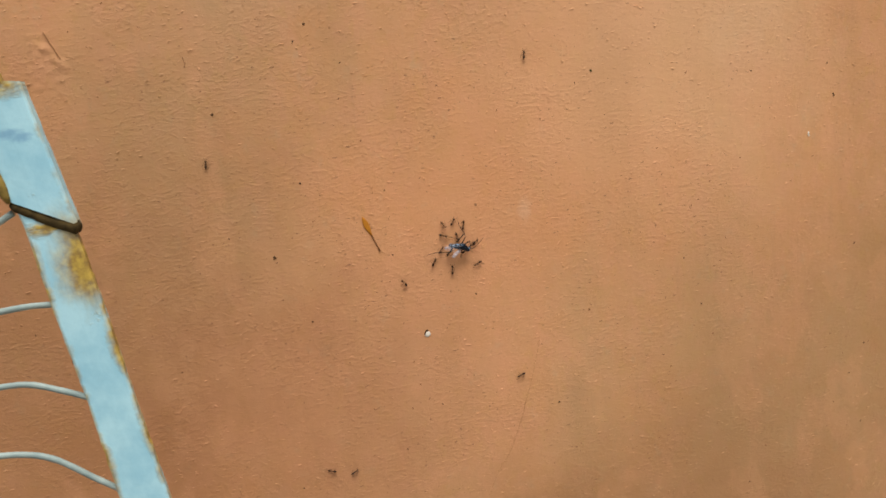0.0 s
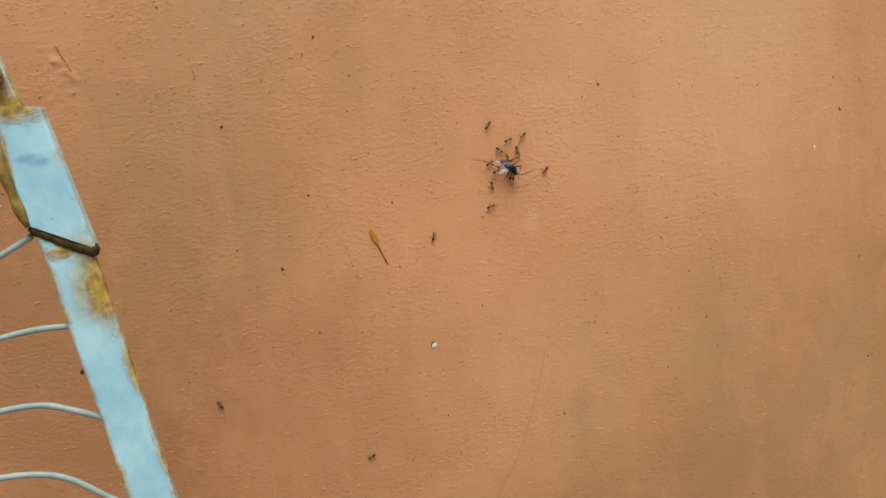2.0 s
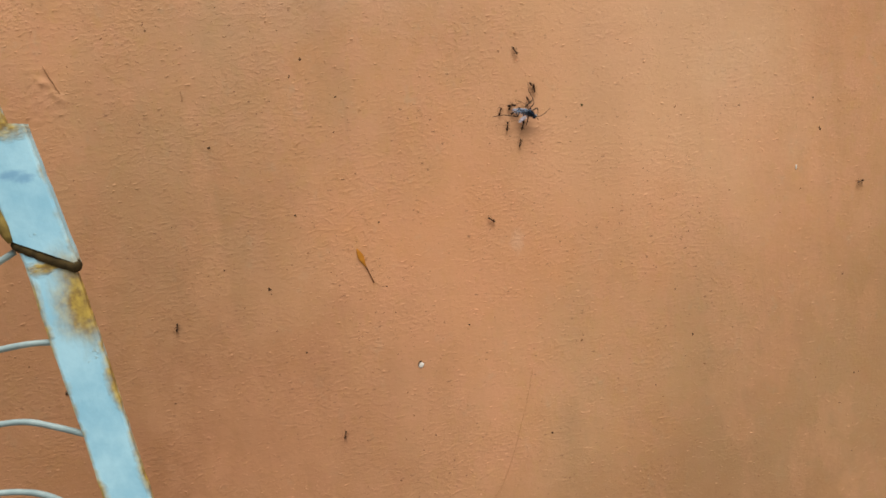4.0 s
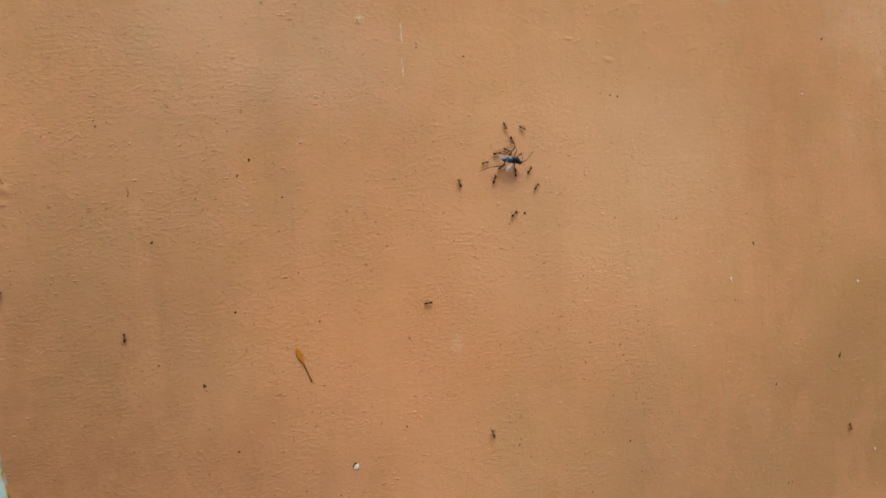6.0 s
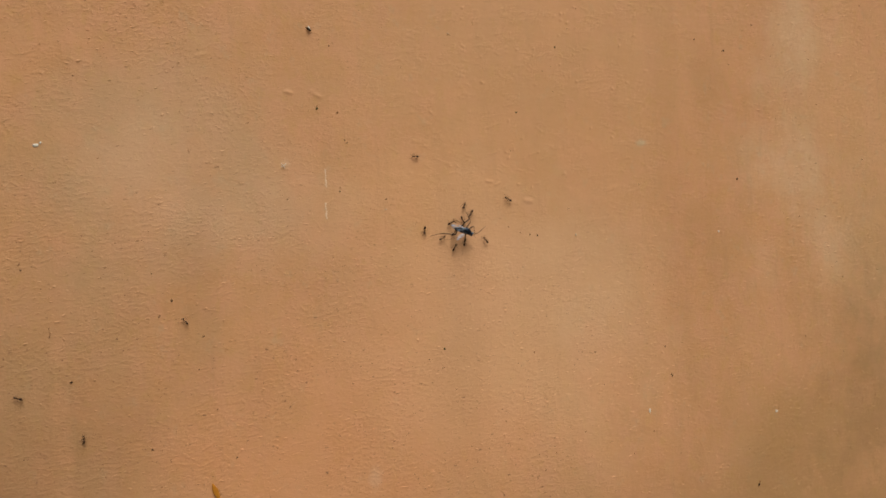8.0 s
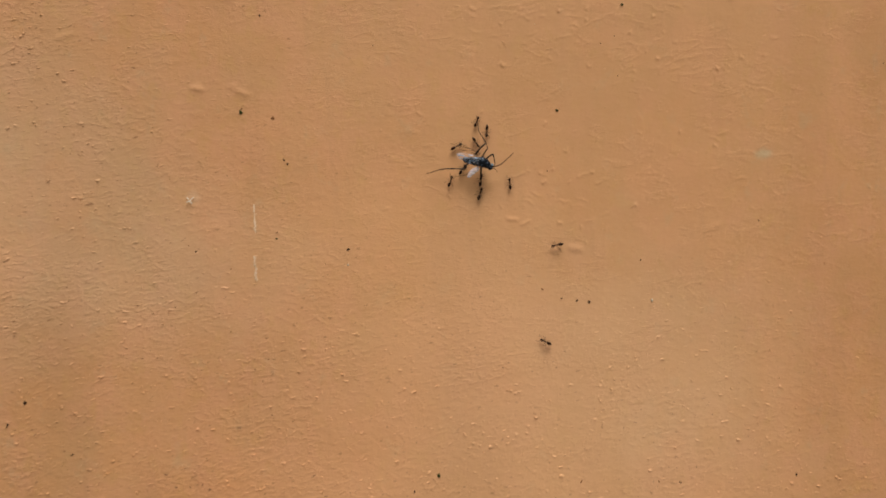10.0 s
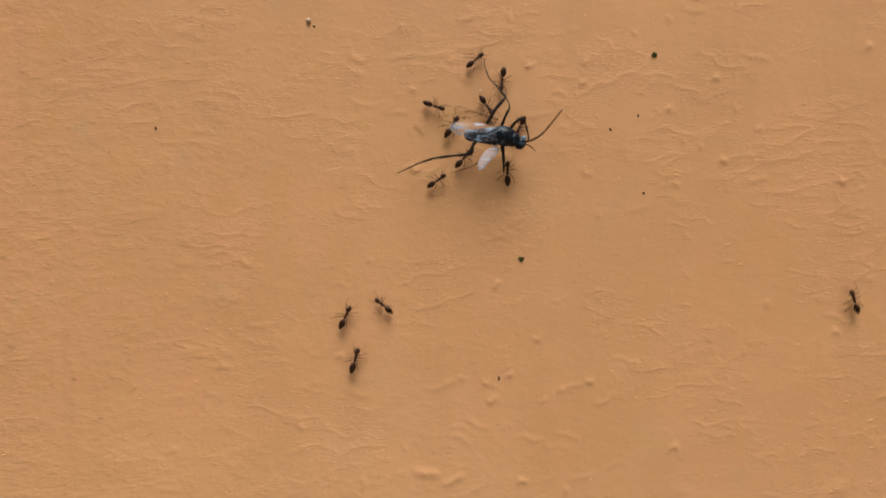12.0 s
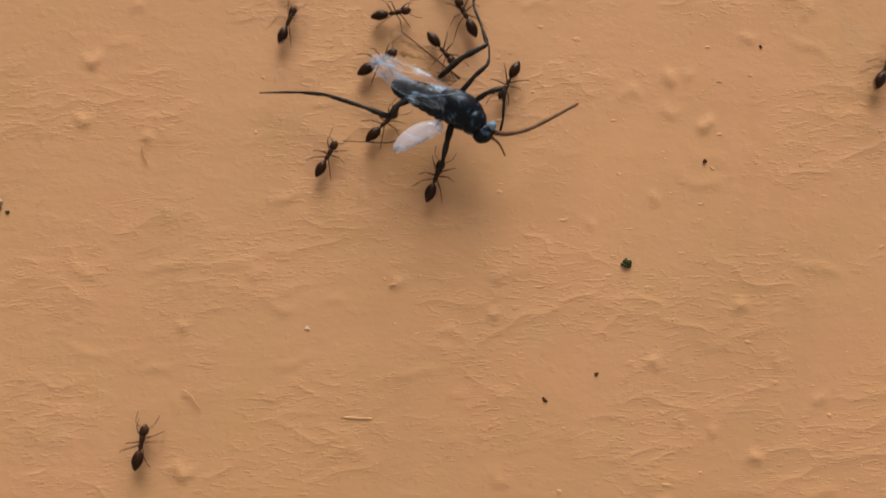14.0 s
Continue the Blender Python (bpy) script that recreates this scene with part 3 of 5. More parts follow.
def build_rack():
    rack = tagged(new("wire_rack"), "rusty pale blue metal rack with bent wires", "rack")
    bm = bmesh.new()
    rows = [(-86.5, 78.0, -81.5, 78.0), (-84.3, 62.0, -79.6, 60.6), (-81.4, 42.0, -75.2, 40.0), (-79.6, 33.2, -73.1, 30.6), (-78.7, 21.8, -72.0, 20.5), (-77.1, 7.3, -70.6, 5.0), (-76.0, -7.8, -69.1, -9.6)]
    strip(bm, spread(rows, 1.4) + [(-62, -120, -55.5, -122), (40, -900, 46.5, -902), (86, GROUND_Z * 1000, 93, GROUND_Z * 1000)], 1.3)
    part("bar", bm, ENAMEL, rack, "flat pale blue bar with rusty edges", smooth=False)
    # the folded sheet sleeve over the bar
    bm = bmesh.new()
    rows = [(-80.9, 53.2, -75.6, 52.4), (-82.0, 50.0, -75.1, 48.6), (-81.3, 43.5, -74.0, 41.4), (-80.6, 36.9, -72.6, 32.3)]
    strip(bm, spread(rows, 1.4), 2.0, 0.07, 0.22)
    sleeve = part("sleeve", bm, ENAMEL, rack, "folded pale blue sheet sleeve", smooth=False)
    # dark tube under the sleeve: rust, with the shade there put into its colour
    bm = bmesh.new()
    lip = curve([(-80.7, RACK_Y - 0.1, 36.5), (-77.9, RACK_Y - 0.1, 34.6), (-75.1, RACK_Y - 0.1, 32.9), (-72.5, RACK_Y - 0.1, 31.7)])
    tube(bm, [p * MM for p in lip], [(0.86 + 0.24 * k / len(lip) + 0.10 * noise.noise((k * 0.7, 2, 5))) * (0.5 if k in (0, len(lip) - 1) else 1) * MM for k in range(len(lip))], 10)
    part("rim", bm, SHADED_RUST, sleeve, "rusted lower rim, darkened for the shade beneath the sleeve")
    bm = bmesh.new()
    side = curve([(-84.0, RACK_Y - 0.2, 55.0), (-82.7, RACK_Y - 0.4, 47.5), (-81.6, RACK_Y - 0.6, 41.5), (-80.6, RACK_Y - 0.8, 36.6)])
    tube(bm, [p * MM for p in side], [(0.74 + 0.20 * noise.noise((k * 0.45, 8, 1))) * (0.5 if k in (0, len(side) - 1) else 1) * MM for k in range(len(side))], 10)
    part("seam", bm, SEAM, sleeve, "rusted side seam")
    bm = bmesh.new()
    loop = [((-81.3 + 1.5 * math.cos(a)) * MM, (RACK_Y - 1.3 - 0.05 * a) * MM, (57.3 + 1.5 * math.sin(a)) * MM) for a in np.linspace(-0.3, 5.9, 30)]
    tube(bm, loop, [0.72 * MM] * 30, 10)
    part("eye", bm, RUST, rack, "rusted wire eye")
    for line in (
        ((-98, 36.0), (-92, 41.0), (-86.0, 46.5), (-83.4, 48.5)),
        ((-112, 25.0), (-96, 28.8), (-89.8, 31.4), (-84.9, 33.3), (-80.8, 35.2)),
        ((-122, 11.6), (-104, 17.1), (-92.4, 20.4), (-87.6, 21.6), (-82.2, 21.9), (-78.0, 21.5)),
        ((-122, 4.6), (-106, 8.6), (-94.9, 10.5), (-90.2, 11.0), (-84.8, 10.7), (-80.5, 8.9), (-76.6, 6.8)),
        ((-122, -4.5), (-108, -1.6), (-97.6, 0.3), (-92.7, 1.0), (-87.3, 0.3), (-83.3, -1.5), (-78.9, -5.4), (-75.6, -8.2)),
        ((-122, -14.5), (-108, -11.0), (-97.0, -10.2), (-91.0, -10.6), (-85.5, -12.2), (-80.0, -16.5), (-74.5, -21.0)),
    ):
        bm = bmesh.new()
        pts = curve([(x, RACK_Y + 0.4, z) for x, z in line])
        tube(bm, [p * MM for p in pts], [(0.46 + 0.04 * noise.noise(p)) * MM for p in pts], 9)
        part("wire", bm, WIRE, rack)
    bm = bmesh.new()
    pts = curve([(-95.0, RACK_Y - 0.5, 12.0), (-95.5, RACK_Y - 0.6, 3.0), (-96.2, RACK_Y - 0.6, -6.0), (-97.5, RACK_Y - 0.4, -24.0)])
    tube(bm, [p * MM for p in pts], [0.6 * MM] * len(pts), 9)
    part("upright_wire", bm, BLUE_WIRE, rack, "thicker pale blue upright wire")
    return rack


build_rack()


# ---- ants ----
def build_ant():
    """A slender ant, 2.5 mm long: its head along x, its feet at z = 0."""
    ant = tagged(new("ant"), "small slender dark brown ant on the wall", "ant", "ants on the wall")
    bm = bmesh.new()
    blob(bm, (0.50, 0, 0.44), (0.28, 0.165, 0.175))
    blob(bm, (0.10, 0, 0.42), (0.31, 0.140, 0.15), taper=0.3)
    blob(bm, (-0.22, 0, 0.38), (0.10, 0.08, 0.12), seg=8, rings=6)
    part("thorax", scaled(bm), ANT_HEAD, ant)
    bm = bmesh.new()
    blob(bm, (0, 0, 0), (0.32, 0.265, 0.20), taper=-0.05)
    blob(bm, (0.27, 0.06, -0.05), (0.10, 0.045, 0.04), turn=-25, seg=6, rings=5)
    blob(bm, (0.27, -0.06, -0.05), (0.10, 0.045, 0.04), turn=25, seg=6, rings=5)
    head = part("head", scaled(bm), ANT_HEAD, ant, at=Vector((0.96, 0, 0.43)) * MM)
    bm = bmesh.new()
    blob(bm, (-0.50, 0, 0.03), (0.60, 0.325, 0.30), taper=0.45, seg=16, rings=11)
    part("gaster", scaled(bm), ANT, ant, "glossy black-brown gaster", at=Vector((-0.28, 0, 0.40)) * MM)
    for side in (1, -1):
        bm = bmesh.new()
        tube(bm, curve([(0, 0, 0), (0.18, 0.34 * side, 0.14), (0.42, 0.46 * side, 0.02), (0.82, 0.52 * side, -0.20)], 3), [0.026, 0.024, 0.021, 0.02, 0.02, 0.02, 0.02, 0.02, 0.022, 0.022], 6)
        part("antenna", scaled(bm), ANT_LEG, head, at=Vector((0.16, 0.10 * side, 0.08)) * MM)
        for x, knee, foot in ((0.55, (0.42, 0.46, 0.18), (0.76, 0.72, -0.40)), (0.30, (0.02, 0.56, 0.26), (-0.12, 1.00, -0.40)), (0.08, (-0.46, 0.50, 0.28), (-1.00, 0.92, -0.40))):
            bm = bmesh.new()
            k, f = Vector((knee[0], knee[1] * side, knee[2])), Vector((foot[0], foot[1] * side, foot[2]))
            shin = k.lerp(f, 0.62) + Vector((0, 0, 0.03))
            tube(bm, [(0, 0, 0), k * 0.5 + Vector((0, 0, 0.03)), k, shin, f], [0.038, 0.044, 0.030, 0.023, 0.014], 6)
            part("leg", scaled(bm), ANT_LEG, ant, at=Vector((x, 0.10 * side, 0.40)) * MM)
    return ant


FIRST_ANT = build_ant()


def ants(count):
    """The first ant and copies of it, each a little larger or smaller."""
    out = [FIRST_ANT]
    for k in range(1, count):
        out.append(copy_thing(FIRST_ANT, on_wall(-400 - 5 * k, 0)))
    for k, one in enumerate(out):
        s = 0.96 + 0.16 * ((k * 0.618) % 1.0)
        one.scale = (s, s, s)
        if k < 9:
            tagged(one, "small dark brown ant pulling at the dead gnat", group="ants carrying the gnat")
    return out


CREW = ants(23)


# ---- the gnat that they carry ----
def build_gnat():
    """A dead long-legged gnat, its body 2.3 mm off the wall: x along its body to the head, y up the wall, z out of it."""
    gnat = tagged(new("gnat"), "dead blue-black gnat with milky wings carried by ants", "gnat")
    lift = 2.3
    bm = bmesh.new()
    blob(bm, (0.66, 0.10, lift), (1.65, 1.12, 1.05), turn=-12, seg=22, rings=14)
    blob(bm, (1.65, -0.30, lift + 0.1), (0.80, 0.86, 0.85), turn=-20, seg=18, rings=12)
    part("thorax", scaled(bm), BLACK, gnat, "blue-black humped thorax")
    bm = bmesh.new()
    for k in range(6):
        x = -0.3 - 0.52 * k
        blob(bm, (x, 0.14 + 0.03 * k, lift - 0.15), (0.85, 1.04 - 0.075 * k, 0.68 - 0.05 * k), turn=-6, seg=16, rings=9)
    part("abdomen", scaled(bm), STREAKED, gnat, "ringed blue-black abdomen with steel-blue streaks")
    bm = bmesh.new()
    blob(bm, (2.42, -0.78, lift), (0.62, 0.66, 0.62), turn=-30, seg=18, rings=12)
    head = part("head", scaled(bm), BLACK, gnat)
    bm = bmesh.new()
    blob(bm, (2.78, -0.26, lift + 0.28), (0.28, 0.32, 0.28), turn=-40)
    part("eye", scaled(bm), EYE, head, "pale blue-grey eye")
    for line, radii in (
        (((3.0, -0.55, lift), (3.9, -0.35, lift + 0.2), (5.1, 0.45, lift + 0.1), (7.35, 2.95, lift - 0.6)), (0.17, 0.10)),
        (((2.9, -0.85, lift), (3.5, -1.05, lift), (4.15, -1.62, lift - 0.2)), (0.10, 0.05)),
    ):
        bm = bmesh.new()
        pts = curve(line)
        tube(bm, pts, [radii[0] + (radii[1] - radii[0]) * k / (len(pts) - 1) for k in range(len(pts))])
        part("antenna", scaled(bm), BROWN_LEG, head)
    # thigh, shin and foot of each leg: points in millimetres, a radius for each
    for line, radii in (
        (((0.45, -0.7, 2.0), (0.55, -1.9, 2.1), (0.64, -2.9, 1.5), (0.70, -3.75, 0.9)), (0.20, 0.19, 0.13, 0.10)),
        (((-2.2, 0.0, 2.0), (-2.85, -0.9, 2.3), (-2.99, -1.75, 2.2), (-4.6, -1.82, 2.1), (-7.2, -2.03, 1.6), (-8.8, -2.48, 1.1), (-11.3, -3.51, 0.5)), (0.18, 0.20, 0.19, 0.13, 0.12, 0.09, 0.03)),
        (((-0.7, -1.2, 1.6), (-1.6, -2.3, 1.6), (-2.92, -3.02, 1.2), (-5.74, -3.74, 0.6)), (0.07, 0.05, 0.035, 0.02)),
        (((-1.2, 1.5, 2.2), (-0.2, 3.05, 2.6), (0.97, 4.33, 2.5), (0.30, 5.4, 2.1), (-0.62, 6.7, 1.4), (-0.95, 8.0, 0.9), (-1.05, 9.2, 0.6)), (0.15, 0.19, 0.14, 0.08, 0.08, 0.05, 0.04)),
        (((0.3, 0.9, 2.2), (0.85, 2.2, 2.6), (1.37, 3.14, 2.6), (1.34, 3.7, 2.3), (1.05, 4.6, 1.8)), (0.14, 0.15, 0.11, 0.06, 0.05)),
        (((1.2, 0.7, 2.3), (1.9, 1.5, 2.7), (2.72, 2.08, 2.8), (3.05, 1.2, 2.7), (3.3, 0.3, 2.5), (3.42, -0.65, 2.2)), (0.13, 0.17, 0.15, 0.09, 0.08, 0.06)),
    ):
        bm = bmesh.new()
        pts, rr = [], []
        for (a, b), (r, q) in zip(zip(line, line[1:]), zip(radii, radii[1:])):
            for u in (0.04, 0.3, 0.65, 0.96):
                pts.append(Vector(a).lerp(Vector(b), u) + Vector((0, 0, 0.05 * math.sin(math.pi * u))))
                rr.append((r + (q - r) * u) * (0.86 if u in (0.04, 0.96) else 1.12))
        tube(bm, pts, rr, 8)
        part("leg", scaled(bm), BLACK_LEG, gnat)
    root = Vector((0.2, 0.3, 3.05))
    for outline, material, bulge, label, base in (
        (((0.66, 0.91), (-1.51, 1.35), (-3.99, 1.66), (-5.24, 1.32), (-4.96, 0.57), (-2.82, -0.29), (-0.33, -0.43)), WING, 0.22, "milky wing folded along the body", 0.0),
        (((0.07, 1.93), (-2.08, 2.73), (-4.23, 3.53), (-4.8, 3.29), (-4.27, 2.47), (-2.44, 1.49), (-0.6, 1.2)), CLEAR_WING, 0.06, "clear amber wing", -0.9),
        (((-0.2, -0.8), (-1.49, -1.51), (-2.22, -2.54), (-2.37, -3.35), (-1.94, -3.55), (-0.91, -2.58), (0.1, -1.5)), SIDE_WING, 0.10, "milky wing spread aside", -0.7),
    ):
        bm = bmesh.new()
        sheet(bm, [(x - root.x, y - root.y) for x, y in outline], 0.03, bulge, base)
        wing = part("wing", scaled(bm), material, gnat, label, at=root * MM)
        ends = [outline[0], outline[1], outline[2]] if material is CLEAR_WING else [outline[0], outline[5], outline[3]]
        bm = bmesh.new()
        pts = curve([(x - root.x, y - root.y, base + bulge * 0.4 + 0.03) for x, y in ends])
        clear = material is CLEAR_WING
        tube(bm, pts, [(0.075 if clear else 0.025) * (1 - 0.7 * k / len(pts)) for k in range(len(pts))], 6)
        part("vein", scaled(bm), BROWN_LEG if clear else EYE, wing)
    return gnat


GNAT = build_gnat()


# ---- what sticks to the wall ----
def stuck(name, bm, material, x, z, label, category, turn=0.0, group="", lift=0.0):
    ob = new(name, mesh_of(name, scaled(bm), material))
    ob.matrix_world = on_wall(x, z, turn, lift + float(level(x, z)))
    return tagged(ob, label, category, group)


def crumb(bm, size, seed, flat=0.5):
    """A small uneven lump."""
    rng = random.Random(seed)
    for _ in range(rng.choice((2, 3, 4, 5))):
        a, r = rng.uniform(0, math.tau), rng.uniform(0.1, 0.55) * size
        k = size * rng.uniform(0.36, 0.64)
        for v in blob(bm, (r * math.cos(a), r * math.sin(a), k * flat * 0.3), (k, k * rng.uniform(0.5, 1), k * flat), rng.uniform(0, 180), seg=10, rings=7):
            v.co *= 1 + 0.38 * noise.noise(v.co * 3.4 / size + Vector((seed, 0, 0)))


def build_leaf():
    leaf = new("dry_leaf")
    leaf.matrix_world = on_wall(-24.7, 10.4, -71.5, 0.06 + max(float(level(-24.7 + k * 0.317, 10.4 - k * 0.948)) for k in range(13)))
    tagged(leaf, "small amber paddle-shaped dry leaf stuck to the wall", "leaf")
    bm = bmesh.new()
    sheet(bm, [(0, -0.12), (1.2, -0.62), (3.0, -0.92), (5.0, -0.50), (6.6, -0.14), (6.6, 0.14), (5.0, 0.46), (3.0, 0.90), (1.2, 0.62), (0, 0.14)], 0.10, 0.08, 0.05)
    part("blade", scaled(bm), LEAF, leaf)
    bm = bmesh.new()
    pts = curve([(6.2, 0, 0.12), (8.2, 0.04, 0.12), (10.2, 0.02, 0.10), (11.9, 0.0, 0.10)])
    tube(bm, pts, [0.24 - 0.10 * math.sin(math.pi * min(1, k / len(pts) * 1.1)) for k in range(len(pts))], 7)
    part("stalk", scaled(bm), STEM, leaf, "thin brown stalk")


def build_chip():
    chip = new("plaster_chip")
    chip.matrix_world = on_wall(-10.1, -30.0, 20, float(level(-10.1, -30.0)))
    tagged(chip, "chip of bare white plaster below a dark pit", "chip")
    bm = bmesh.new()
    sheet(bm, [(-1.0, -0.3), (-0.4, -1.1), (0.7, -0.9), (1.0, 0.1), (0.3, 0.5), (-0.6, 0.4)], 0.14, 0.12, 0.0)
    part("flake", scaled(bm), CHALK, chip)
    bm = bmesh.new()
    sheet(bm, [(-0.9, 0.15), (-0.5, 0.75), (0.3, 1.15), (0.9, 0.95), (0.6, 0.6), (-0.3, 0.45), (-0.8, -0.2)], 0.16, 0.06, 0.0)
    part("pit", scaled(bm), SOOT, chip)


def build_bug():
    bug = new("dead_midge")
    bug.matrix_world = on_wall(15.2, 152.8, -38, float(level(15.2, 152.8)))
    tagged(bug, "tiny dead midge with a white wing on the wall", "midge")
    bm = bmesh.new()
    blob(bm, (0, -0.15, 0.35), (1.10, 0.36, 0.34), taper=0.4)
    part("body", scaled(bm), ANT, bug)
    bm = bmesh.new()
    sheet(bm, [(0.5, 0.12), (0.2, 0.52), (-0.55, 0.72), (-0.45, 0.2)], 0.04, 0.1, 0.45)
    part("wing", scaled(bm), CHALK, bug, "white wing")


def build_specks():
    seed = 0
    dark = "black-brown crumb of dirt on the orange wall"
    for x, z, size in (
        (149.0, -65.2, 0.55), (150.6, -65.0, 0.5), (85.7, -38.1, 0.55), (70.2, -53.6, 0.38), (139.6, 25.6, 0.45), (74.6, 8.5, 0.3), (21.5, 36.6, 0.3),
        (47.8, 41.5, 0.35), (-32.7, 68.6, 0.45), (-36.4, 64.3, 0.4), (-41.4, 23.5, 0.42), (-62.6, 46.7, 0.42), (-52.6, 2.5, 0.55), (-52.2, 0.9, 0.35),
        (-64.7, 10.5, 0.35), (-76.8, 25.5, 0.3), (7.5, -20.0, 0.4), (-85.6, -27.3, 0.42), (-21.9, -67.3, 0.45), (99.8, -109.0, 0.4), (142.3, -75.5, 0.4),
        (146.5, -95.5, 0.4), (122.0, -1.1, 0.3), (31.1, -62.4, 0.45), (-44.8, -19.2, 0.35), (-114.2, -17.9, 0.9), (-113.6, -14.6, 0.45), (-67.6, 63.4, 0.26), (-67.5, 60.8, 0.32),
    ):
        seed += 1
        bm = bmesh.new()
        crumb(bm, size, seed)
        stuck("dirt_speck", bm, SOOT, x, z, dark, "speck", group="dirt specks on the wall")
    for x, z, size in (
        (172.9, 97.0, 0.5), (-37.8, 77.5, 0.45), (-74.0, 81.2, 0.45), (83.6, 82.2, 0.3), (87.2, 81.4, 0.34), (90.0, 80.9, 0.4),
        (170.3, 145.6, 0.5), (157.7, 149.9, 0.5), (183.4, 155.4, 0.4), (21.4, 147.5, 0.38), (25.1, 115.5, 0.36), (24.4, 116.4, 0.3),
        (-36.8, 63.9, 0.4), (-62.4, 46.8, 0.35), (218.7, 55.9, 0.4), (139.3, 26.1, 0.4), (45.1, 140.1, 0.28), (36.8, 96.4, 0.36), (102.4, 89.6, 0.28),
        (82.0, 110.9, 0.25), (95.7, 138.65, 0.22), (131.1, 96.7, 0.28), (99.0, 140.1, 0.20), (110.35, 160.7, 0.17), (106.4, 153.3, 0.19), (99.3, 131.2, 0.22),
    ):
        seed += 1
        bm = bmesh.new()
        crumb(bm, size, seed)
        stuck("dirt_speck", bm, SOOT, x, z, dark, "speck", group="dirt specks on the wall")
    for x, z, size in ((62.2, 151.2, 0.34), (79.3, 84.5, 0.4), (22.7, 125.4, 0.55), (21.7, 101.0, 0.35), (45.0, -32.5, 0.6), (16.2, 127.9, 0.3)):
        seed += 1
        bm = bmesh.new()
        crumb(bm, size, seed, 0.35)
        stuck("dirt_speck", bm, BROWN_DIRT, x, z, "brown crumb of dirt on the orange wall", "speck", group="brown specks on the wall")
    for x, z, size in ((101.0, 146.9, 0.52), (85.0, 124.2, 0.42), (16.0, 127.0, 0.5), (21.6, 99.7, 0.32), (53.4, 44.6, 0.55), (62.7, 151.0, 0.2)):
        seed += 1
        bm = bmesh.new()
        crumb(bm, size, seed)
        stuck("moss_speck", bm, MOSS, x, z, "tiny tuft of dark green moss on the wall", "moss", group="moss specks on the wall")
    bm = bmesh.new()
    blob(bm, (0, 0, 0.22), (0.75, 0.36, 0.28), taper=0.3)
    stuck("seed", bm, SOOT, 174.0, -20.3, "small black oval seed stuck to the wall", "seed", 68)
    fluff = new("lint")
    fluff.matrix_world = on_wall(4.2, 108.9, 0, 0.12)
    tagged(fluff, "tiny crossed white lint fibres stuck to the wall", "lint")
    for line in (((-0.7, 0.75), (-0.1, 0.1), (0.15, -0.45), (0.2, -0.8)), ((0.75, 0.7), (0.2, 0.25), (-0.35, -0.2), (-0.8, -0.3))):
        bm = bmesh.new()
        pts = curve([(x, z, 0) for x, z in line], 4)
        tube(bm, pts, [0.08] * len(pts), 6)
        part("fibre", scaled(bm), CHALK, fluff)
    bm = bmesh.new()
    crumb(bm, 0.2, 77, 0.45)
    stuck("plaster_crumb", bm, PALE_SMEAR, 81.1, 143.4, "pale angular crumb of plaster on the wall", "crumb")
    for x, z, w, h in (
        (129.4, 13.7, 0.32, 0.95), (163.2, 77.6, 0.3, 0.35), (184.0, 6.7, 0.5, 0.6), (188.3, -59.0, 0.4, 0.6), (-67.2, 117.9, 1.0, 0.5),
        (-66.0, 118.6, 0.4, 0.4), (36.5, 93.0, 0.22, 0.3), (104.6, 80.2, 0.32, 0.4), (-125.3, 33.3, 0.5, 0.35), (62.1, 151.7, 0.3, 0.22),
    ):
        seed += 1
        bm = bmesh.new()
        rng = random.Random(seed)
        sheet(bm, [(w * math.cos(a) * rng.uniform(0.7, 1.1), h * math.sin(a) * rng.uniform(0.7, 1.1)) for a in np.linspace(0, math.tau, 7)[:-1]], 0.06, 0.12, 0.0)
        stuck("plaster_fleck", bm, DULL_CHALK if z > 75 and 0 < x < 140 else CHALK, x, z, "tiny pale fleck of plaster on the wall", "fleck", group="pale flecks on the wall", lift=0.05)


